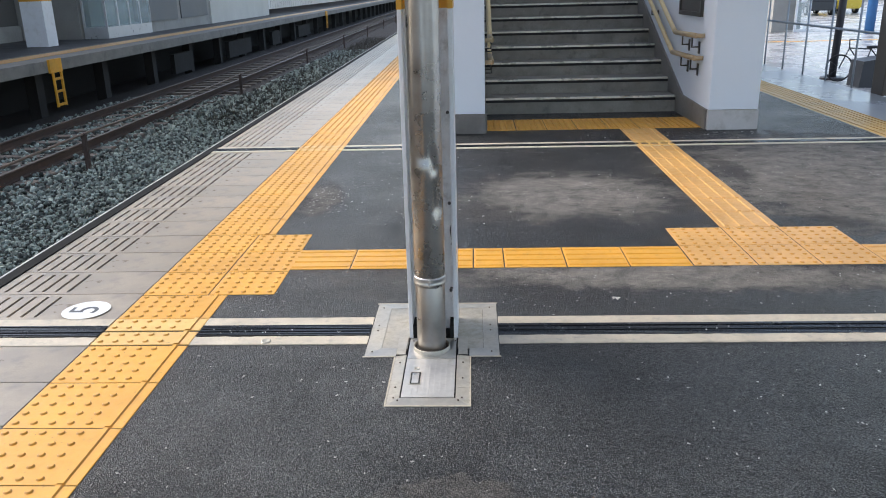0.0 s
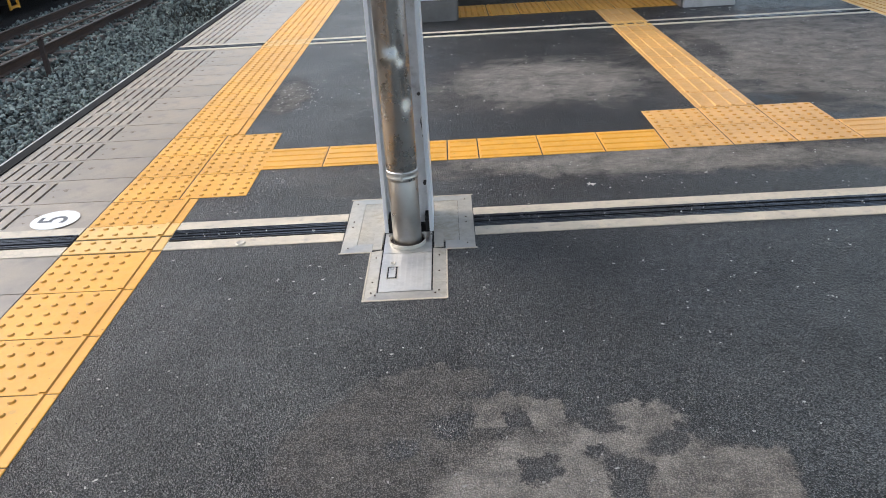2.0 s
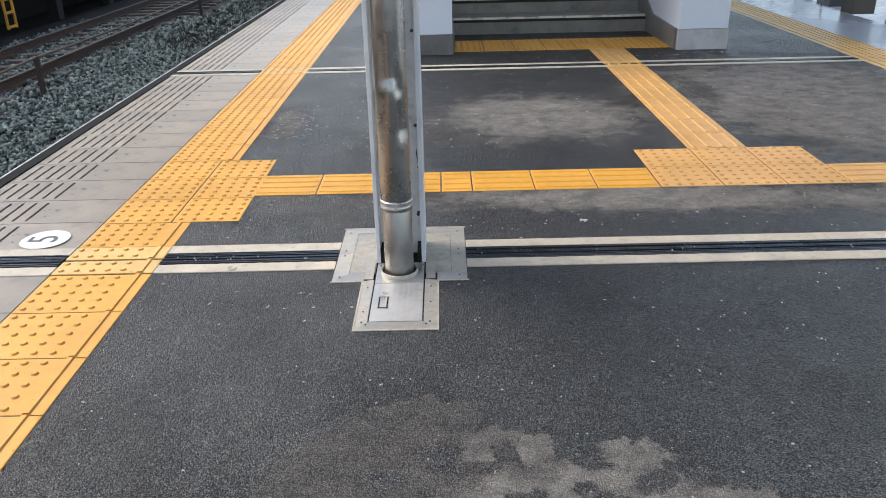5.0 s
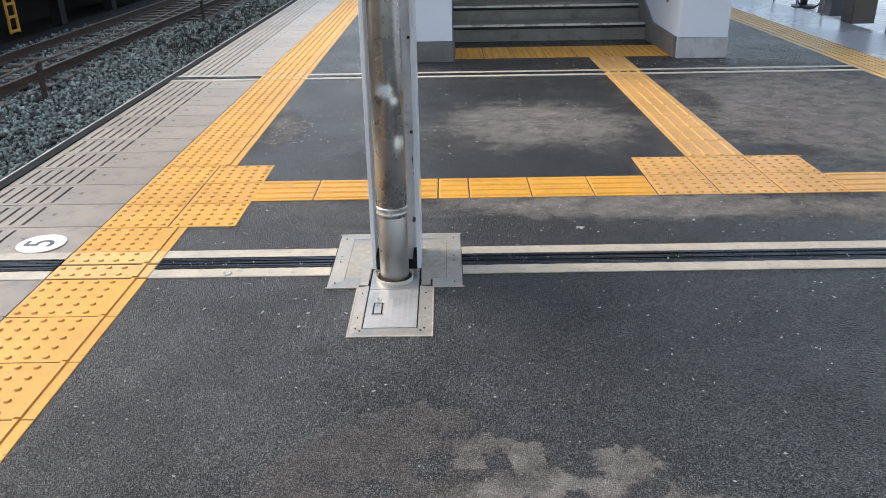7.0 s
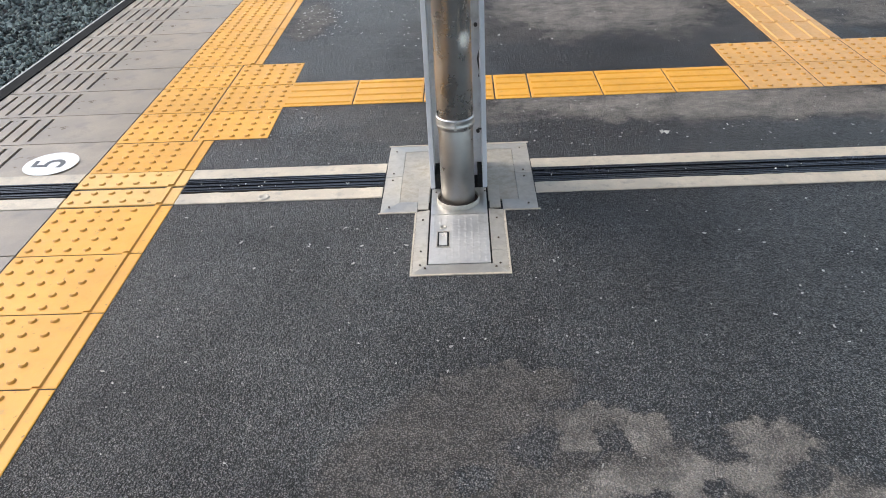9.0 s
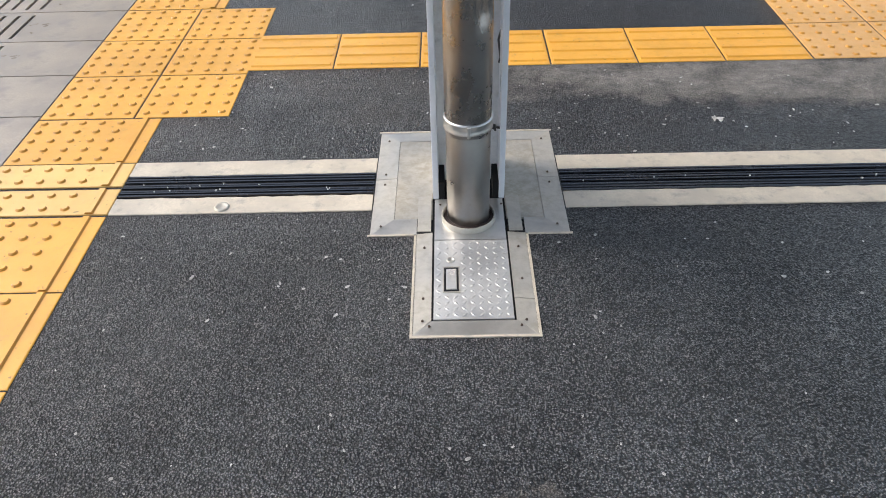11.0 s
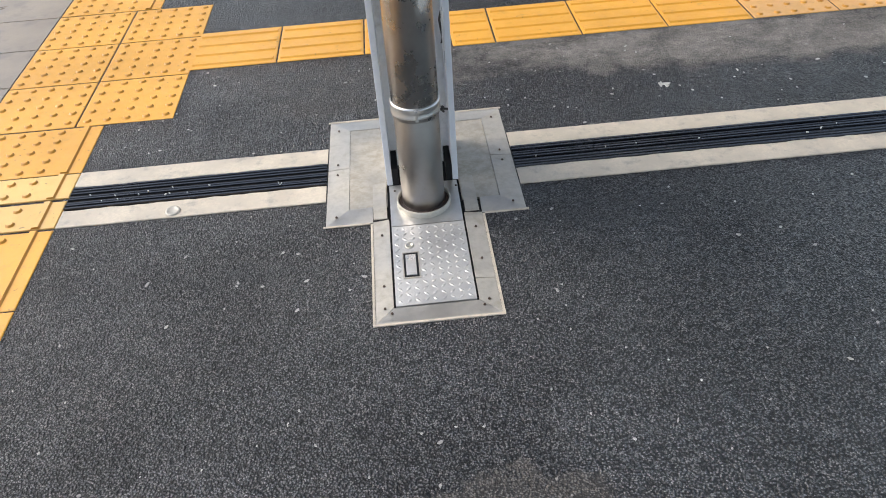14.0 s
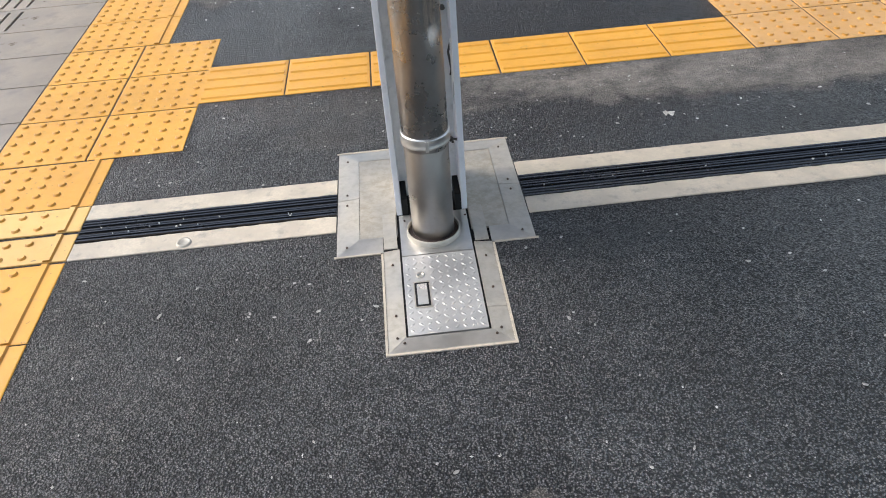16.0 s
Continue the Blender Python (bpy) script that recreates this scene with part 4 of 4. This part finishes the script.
def scatter(name, regions, material, label, seed):
    """Broken stones laid close on the bed, all in one mesh."""
    rng = np.random.default_rng(seed)
    t = (1 + 5 ** 0.5) / 2
    ico = np.array([(-1, t, 0), (1, t, 0), (-1, -t, 0), (1, -t, 0), (0, -1, t), (0, 1, t), (0, -1, -t), (0, 1, -t), (t, 0, -1), (t, 0, 1), (-t, 0, -1), (-t, 0, 1)], float)
    ico /= np.linalg.norm(ico[0])
    tri = np.array([(0, 11, 5), (0, 5, 1), (0, 1, 7), (0, 7, 10), (0, 10, 11), (1, 5, 9), (5, 11, 4), (11, 10, 2), (10, 7, 6), (7, 1, 8), (3, 9, 4), (3, 4, 2), (3, 2, 6), (3, 6, 8), (3, 8, 9), (4, 9, 5), (2, 4, 11), (6, 2, 10), (8, 6, 7), (9, 8, 1)])
    verts, faces, base = [], [], 0
    for x0, x1, y0, y1, z0, z1, count, size in regions:
        for i in range(count):
            u = rng.random()
            p = np.array((x0 + (x1 - x0) * u, y0 + (y1 - y0) * rng.random(), z0 + (z1 - z0) * u + rng.random() * 0.075))
            s = size * rng.uniform(0.6, 1.25) * np.array((rng.uniform(0.8, 1.35), rng.uniform(0.8, 1.35), rng.uniform(0.55, 0.9)))
            q, _ = np.linalg.qr(rng.normal(size=(3, 3)))
            v = (ico * rng.uniform(0.75, 1.25, size=(12, 1)) * s) @ q.T + p
            verts.append(v)
            faces.append(tri + base)
            base += 12
    me = bpy.data.meshes.new(name)
    me.from_pydata(np.concatenate(verts).tolist(), [], np.concatenate(faces).tolist())
    me.materials.append(material)
    return tagged(new(name, me), label, "ballast", kind="stuff")


scatter("ballast", [(-5.6, EDGE - 0.03, 3.0, 9.0, BED, BED, 30000, 0.0215), (-5.6, EDGE - 0.03, 9.0, 16.0, BED, BED, 19000, 0.026), (-5.6, EDGE - 0.03, 16.0, 34.0, BED, BED, 8000, 0.05),
                    (-5.6, EDGE - 0.03, -4.0, 3.0, BED, BED, 7000, 0.034),
                    (-8.6, -5.6, 6.0, 20.0, BED - 0.03, BED - 0.02, 9000, 0.036)], M_BALLAST, "grey-green crushed stone ballast beside the platform", 5)

def build_weeds():
    """Thin dark stalks growing through the ballast, each a slender three-sided blade."""
    rng = np.random.default_rng(9)
    v, f = [], []
    for _ in range(5200):
        x, y = rng.uniform(-5.3, -2.4), 15.0 + 27.0 * rng.random() ** 1.2
        h, w, t = rng.uniform(0.08, 0.34), rng.uniform(0.004, 0.011), rng.uniform(0, 6.3)
        lean = rng.uniform(-0.1, 0.1, 2)
        b = len(v)
        for i in range(3):
            v.append((x + w * math.cos(t + 2.1 * i), y + w * math.sin(t + 2.1 * i), BED))
        v.append((x + lean[0], y + lean[1], BED + h))
        f += [(b, b + 1, b + 3), (b + 1, b + 2, b + 3), (b + 2, b, b + 3)]
    me = bpy.data.meshes.new("weeds")
    me.from_pydata(v, [], f)
    me.materials.append(M_WEED)
    tagged(new("weeds", me), "dark dry weeds growing through the ballast", "weeds", kind="stuff")


build_weeds()

RAIL_Z = -1.02
def build_track():
    tr = thing("railway_track", (-7.07, 20, BED), "rusty steel rails on concrete sleepers", "railway track")
    prof = [(-0.06, 0.0), (0.06, 0.0), (0.06, 0.012), (0.012, 0.03), (0.012, 0.11), (0.034, 0.125), (0.034, 0.148), (-0.034, 0.148), (-0.034, 0.125), (-0.012, 0.11), (-0.012, 0.03), (-0.06, 0.012)]
    for x in (-6.36, -7.78):
        bm = bmesh.new()
        prism(bm, [(x + a, RAIL_Z - 0.15 + b) for a, b in prof], -10, 120, "y")
        rail = part("rail", bm, M_RUST, tr)
        part("rail_head", boxes((x - 0.026, -10, RAIL_Z - 0.002, x + 0.026, 120, RAIL_Z + 0.002)), M_RAILTOP, rail, "worn shiny rail head")
    return tr


track = build_track()
bm = bmesh.new()
prism(bm, [(-8.25, -0.06), (-5.95, -0.06), (-6.0, 0.05), (-8.2, 0.05)], -0.11, 0.11, "y")
SLEEPER = mesh_of("sleeper", bm, M_SLEEPER)
for i in range(110):
    piece("sleeper", SLEEPER, track, 0.0, 4 + 0.62 * i, RAIL_Z - 0.20)


def build_peg_line():
    pegs = [(-5.6, 3.34 + 7.7 * i) for i in range(9)]
    for i, (x, y) in enumerate(pegs):
        bm = bmesh.new()
        box(bm, x - 0.03, y - 0.03, BED - 0.02, x + 0.03, y + 0.03, BED + 0.60, 0.004)
        tube(bm, [(x - 0.05, y, BED + 0.56), (x + 0.05, y, BED + 0.56)], 0.012, 8)
        solid("cable_peg", bm, M_PEG, "rusty steel peg carrying a cable beside the track", "peg", "cable pegs", "thing")
    bm = bmesh.new()
    line = []
    for (xa, ya), (xb, yb) in zip(pegs, pegs[1:]):
        for s in range(8):
            u = s / 8
            line.append((xa, ya + (yb - ya) * u, BED + 0.585 - 0.15 * u * (1 - u)))
    tube(bm, line, 0.018, 8)
    solid("cable", bm, M_CABLE, "rusty brown cable slung between the pegs", "cable", kind="thing")


build_peg_line()


# ---- far platform ----
OX = -8.82
def build_far_platform():
    fp = thing("far_platform", (OX, 30, 0), "weathered concrete platform across the track", "platform", kind="structure")
    part("slab", boxes((-40, -10, -0.24, OX, 140, -0.002)), M_CONCRETE, fp)
    part("surface", boxes((-40, -10, -0.002, OX - 1.35, 140, 0.004)), M_OPP_TOP, fp, "dark asphalt surface")
    part("warning_strip", boxes((OX - 1.1, -10, -0.002, OX - 0.62, 140, 0.008)), M_YELLOW_OLD, fp, "yellow warning strip")
    # shade under the slab is painted into this wall and the posts
    part("back_wall", boxes((-11.4, -10, -1.42, -11.2, 140, -0.25)), M_DARK_UNDER, fp, "back wall coloured dark for the shade under the platform")
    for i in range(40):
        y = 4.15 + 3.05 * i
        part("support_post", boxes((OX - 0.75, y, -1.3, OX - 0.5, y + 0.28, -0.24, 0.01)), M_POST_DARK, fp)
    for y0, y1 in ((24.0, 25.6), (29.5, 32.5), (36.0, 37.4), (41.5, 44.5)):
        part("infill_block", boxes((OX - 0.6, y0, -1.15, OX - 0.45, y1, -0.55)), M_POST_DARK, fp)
    return fp


build_far_platform()


def build_ladder(y):
    l = thing("platform_ladder", (OX + 0.06, y, -0.98), "orange steel escape ladder with a black and orange plate", "ladder")
    for dy in (0.04, 0.36):
        part("stile", boxes((OX + 0.02, y + dy, -0.98, OX + 0.06, y + dy + 0.045, -0.1)), M_LADDER, l)
    for z in (-0.96, -0.68, -0.42):
        part("rung", boxes((OX + 0.022, y + 0.085, z, OX + 0.058, y + 0.36, z + 0.05)), M_LADDER, l)
    part("plate", boxes((OX + 0.004, y - 0.03, -0.26, OX + 0.055, y + 0.44, 0.02)), M_LADDER, l)
    return l


build_ladder(16.07)
build_ladder(47.0)

fc = thing("far_column", (-11.42, 20.55, 0.004), "white square column with a yellow band on the far platform", "column")
part("shaft", boxes((-11.72, 20.3, 0.004, -11.12, 20.8, 4.3, 0.01)), M_WHITE, fc)
part("tape_band", boxes((-11.723, 20.297, 1.16, -11.117, 20.803, 1.4)), M_TAPE, fc, "yellow tape band")


def build_booth():
    b = thing("waiting_booth", (-11.2, 24.5, 0.004), "aluminium and glass waiting booth on the far platform", "booth")
    x0, x1, y0, y1 = -11.75, -11.0, 23.5, 26.75
    part("base_wall", boxes((x0, y0, 0.004, x1, y1, 0.34)), M_ALU, b)
    # wall coloured dark teal to paint in what the glass reflects
    part("interior", boxes((x0 + 0.02, y0 + 0.1, 0.34, x0 + 0.2, y1 - 0.1, 2.4)), M_BOOTH_IN, b)
    part("roof", boxes((x0 - 0.1, y0 - 0.1, 2.5, x1 + 0.1, y1 + 0.1, 2.65)), M_ALU, b)
    for i in range(5):
        y = y0 + (y1 - y0) * i / 4
        part("frame_post", boxes((x1 - 0.07, max(y0, y - 0.035), 0.34, x1, min(y1, y + 0.035), 2.5)), M_ALU, b)
        if i < 4:
            part("pane", boxes((x1 - 0.04, y + 0.036, 0.342, x1 - 0.03, y0 + (y1 - y0) * (i + 1) / 4 - 0.036, 2.498)), M_GLASS, b, "clear glass pane")
    part("frame_post", boxes((x0, y0, 0.34, x0 + 0.06, y0 + 0.06, 2.5)), M_ALU, b)
    part("pane", boxes((x0 + 0.062, y0 + 0.03, 0.342, x1 - 0.072, y0 + 0.04, 2.498)), M_GLASS, b, "clear glass pane")
    return b


build_booth()


def build_far_wall():
    w = thing("far_building", (-13, 40, 0.004), "grey station building wall on the far platform", "building")
    # darker copy of the wall grey, with shade put into the colour
    part("wall", boxes((-14.0, 4, 0.004, -13.7, 23.4, 4.3)), M_WALL_DARK, w, "wall coloured dark as if in shade")
    part("plinth", boxes((-13.7, 4, 0.004, -13.58, 23.3, 0.45)), M_WALL_GREY, w)
    part("wall", boxes((-14.0, 23.4, 0.004, -11.8, 26.8, 4.3)), M_WALL_GREY, w)
    part("wall", boxes((-11.9, 26.8, 0.004, -11.1, 33.1, 4.3)), M_WALL_GREY, w)
    part("shutter", boxes((-11.1, 26.9, 0.36, -11.06, 29.4, 2.6)), M_SHUTTER, w, "grey ribbed shutter")
    part("shutter", boxes((-11.1, 29.75, 0.36, -11.06, 32.7, 2.6)), M_SHUTTER, w, "grey ribbed shutter")
    part("wall", boxes((-11.9, 33.1, 0.004, -11.05, 42.5, 4.3)), M_WALL_CREAM, w, "cream painted wall")
    bm = bmesh.new()
    for i in range(120):
        y = 42.7 + 0.5 * i
        box(bm, -11.2, y, 0.3, -11.1, y + 0.42, 2.4)
    part("panel_fence", bm, M_ALU, w, "pale ribbed panel fence")
    return w


build_far_wall()


# ---- small pieces: edge paving slabs and tactile tiles ----
def slab_mesh(length):
    """A paving slab with six lengthwise grooves near its outer side."""
    bm = bmesh.new()
    x0, x1 = EDGE + 0.072, SLAB_IN - 0.003
    h, g0, g1 = length, 0.032, 0.032
    y0, y1 = 0.003, h - 0.003
    box(bm, x0, y0, -0.035, x1, y1, -0.007)
    inner = -1.752
    box(bm, inner, y0, -0.007, x1, y1, 0.0)
    box(bm, x0, y0, -0.007, inner, g0, 0.0)
    box(bm, x0, h - g1, -0.007, inner, y1, 0.0)
    n = 6
    pitch = (inner - x0) / n
    for i in range(n):
        box(bm, x0 + pitch * i, g0, -0.007, x0 + pitch * (i + 1) - 0.015, h - g1, 0.0)
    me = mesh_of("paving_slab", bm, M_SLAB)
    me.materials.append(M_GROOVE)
    # groove bottoms take the dark bedding material
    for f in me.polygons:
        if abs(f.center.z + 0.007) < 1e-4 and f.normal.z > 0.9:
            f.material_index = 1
    return me


TOP = 0.0028                         # tile face above the asphalt


def dome(bm, x, y, z, r, h, n=8):
    lo = [bm.verts.new((x + r * math.cos(2 * math.pi * i / n), y + r * math.sin(2 * math.pi * i / n), z)) for i in range(n)]
    hi = [bm.verts.new((x + 0.68 * r * math.cos(2 * math.pi * i / n), y + 0.68 * r * math.sin(2 * math.pi * i / n), z + h)) for i in range(n)]
    for i in range(n):
        bm.faces.new((lo[i], lo[(i + 1) % n], hi[(i + 1) % n], hi[i])).smooth = True
    bm.faces.new(hi)


def tile_base(bm, w, l, top):
    b = 0.0028
    z0 = -0.008
    lo = [(b, b), (w - b, b), (w - b, l - b), (b, l - b)]
    up = [(2 * b, 2 * b), (w - 2 * b, 2 * b), (w - 2 * b, l - 2 * b), (2 * b, l - 2 * b)]
    a = [bm.verts.new((*p, z0)) for p in lo]
    c = [bm.verts.new((*p, top - 0.001)) for p in lo]
    d = [bm.verts.new((*p, top)) for p in up]
    for i in range(4):
        j = (i + 1) % 4
        bm.faces.new((a[i], a[j], c[j], c[i]))
        bm.faces.new((c[i], c[j], d[j], d[i]))
    bm.faces.new(d)


def shaded_flanks(name, bm, material):
    """The flanks of the raised dots and bars are coloured darker, shade painted in."""
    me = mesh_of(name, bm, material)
    me.materials.append(M_YELLOW_FLANK)
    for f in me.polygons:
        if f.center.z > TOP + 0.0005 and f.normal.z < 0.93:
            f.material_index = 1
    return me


def dot_tile(w, l, material, line=0.0, n=5, m=5):
    """A warning tile; line: width of the extra strip with a raised bar on its inner side."""
    bm = bmesh.new()
    tile_base(bm, w + line, l, TOP)
    for i in range(n):
        for j in range(m):
            dome(bm, (i + 0.5) * w / n, (j + 0.5) * l / m, TOP, 0.0125, 0.0058)
    if line:
        x = w + line * 0.45
        prism(bm, [(x - 0.012, TOP), (x + 0.012, TOP), (x + 0.008, TOP + 0.005), (x - 0.008, TOP + 0.005)], 0.004, l - 0.004, "y")
    return shaded_flanks("warning_tile", bm, material)


def bar_tile(w, l, material, n=4):
    """A guiding tile with raised bars along its length l."""
    bm = bmesh.new()
    tile_base(bm, w, l, TOP)
    for i in range(n):
        x = (i + 0.5) * w / n
        prism(bm, [(x - 0.0135, TOP), (x + 0.0135, TOP), (x + 0.0085, TOP + 0.005), (x - 0.0085, TOP + 0.005)], 0.012, l - 0.012, "y")
    return mesh_of("guide_tile", bm, material)


def lay(name, at, label):
    return thing(name, at, label, "tactile paving", kind="structure")


paving = thing("edge_paving", (0, 0, 0), "damp grooved concrete slabs along the platform edge", "paving", kind="structure")
PITCH = (K0 - J1) / 12
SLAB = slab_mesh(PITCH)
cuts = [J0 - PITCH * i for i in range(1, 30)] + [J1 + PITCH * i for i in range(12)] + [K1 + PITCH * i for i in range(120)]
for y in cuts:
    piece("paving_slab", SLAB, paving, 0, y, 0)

edge_strip = lay("tactile_paving", (-1.39, 3.0, 0), "yellow warning tiles with an inner line, along the platform edge")
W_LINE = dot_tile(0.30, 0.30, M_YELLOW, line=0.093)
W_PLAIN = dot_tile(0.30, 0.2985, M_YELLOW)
y = J0 - 0.004
while y > -5.0:
    y -= 0.30
    piece("warning_tile", W_LINE, edge_strip, -1.388, y, 0)
W_END = dot_tile(0.30, 3.528 - J1 - 0.002, M_YELLOW, line=0.093)
piece("warning_tile", W_END, edge_strip, -1.388, J1 + 0.001, 0)
for i in range(3):
    for x in (-1.388, -1.087):
        piece("warning_tile", W_PLAIN, edge_strip, x, 3.530 + 0.30 * i, 0)
y = 4.432
while y + 0.30 < K0 + 0.01:
    piece("warning_tile", W_LINE, edge_strip, -1.388, y, 0)
    y += 0.30
if K0 - y > 0.03:
    piece("warning_tile", dot_tile(0.30, K0 - y - 0.002, M_YELLOW, line=0.093, m=max(1, int((K0 - y) / 0.06))), edge_strip, -1.388, y, 0)
for i in range(130):
    piece("warning_tile", W_LINE, edge_strip, -1.388, K1 + 0.001 + 0.30 * i, 0)
# cover strips where the joints cross the yellow strip
for a, b in ((J0, J1), (K0, K1)):
    half = (a + b) / 2
    for lo, hi in ((a, half - 0.004), (half + 0.004, b)):
        piece("cover_tile", dot_tile(0.30, hi - lo - 0.002, M_YELLOW_PALE, line=0.093, m=2), edge_strip, -1.388, lo, 0.002)

guide = lay("tactile_paving", (0.3, 3.95, 0), "dusty yellow guide tiles leading along the platform")
GB = bar_tile(0.30, 0.30, M_YELLOW)
GBD = bar_tile(0.30, 0.30, M_YELLOW_OLD)
def across(mesh, x):
    ob = piece("guide_tile", mesh, guide, x + 0.30, 3.853, 0)
    ob.rotation_euler = (0, 0, radians(90))
for x in (-0.797, -0.497, -0.197):
    across(GB, x)
GCUT = bar_tile(0.30, 0.150, M_YELLOW)
ob = piece("guide_tile", GCUT, guide, 0.104 + 0.150, 3.853, 0)
ob.rotation_euler = (0, 0, radians(90))
for x in (0.255, 0.555, 0.855):
    across(GB, x)
for i in range(4):
    across(GBD, 2.068 + 0.30 * i)
W_OLD = dot_tile(0.303, 0.307, M_YELLOW_OLD)
for i in range(3):
    for j in range(2):
        piece("warning_tile", W_OLD, guide, 1.157 + 0.304 * i, 3.855 + 0.308 * j, 0)

path = lay("tactile_paving", (1.62, 5.8, 0), "dusty yellow guide tiles leading to the stairs")
y = 4.473
GP = bar_tile(0.325, 0.30, M_YELLOW_OLD)
while y < 7.55:
    if not (y + 0.30 > K0 and y < K1):
        piece("guide_tile", GP, path, 1.458, y, 0)
        y += 0.301
    else:
        if K0 - y > 0.04:
            piece("guide_tile", bar_tile(0.325, K0 - y - 0.002, M_YELLOW_OLD), path, 1.458, y, 0)
        for lo, hi in ((K0, (K0 + K1) / 2 - 0.004), ((K0 + K1) / 2 + 0.004, K1)):
            piece("guide_tile", bar_tile(0.325, hi - lo, M_YELLOW_PALE), path, 1.458, lo, 0.002)
        y = K1 + 0.001
foot = lay("tactile_paving", (1.2, 7.65, 0), "yellow warning tiles at the foot of the stairs")
WF = dot_tile(0.285, 0.30, M_YELLOW)
for i in range(7):
    for j in range(2):
        piece("warning_tile", WF, foot, 0.222 + 0.2865 * i, 7.622 + 0.302 * j, 0)

street = lay("tactile_paving", (3.75, 12, 0), "yellow warning tiles along the street side of the platform")
WS = dot_tile(0.30, 0.30, M_YELLOW_PALE, line=0.093)
for i in range(130):
    ob = piece("warning_tile", WS, street, 3.96, -4.7 + 0.30 * i, 0)
    ob.rotation_euler = (0, 0, math.pi)
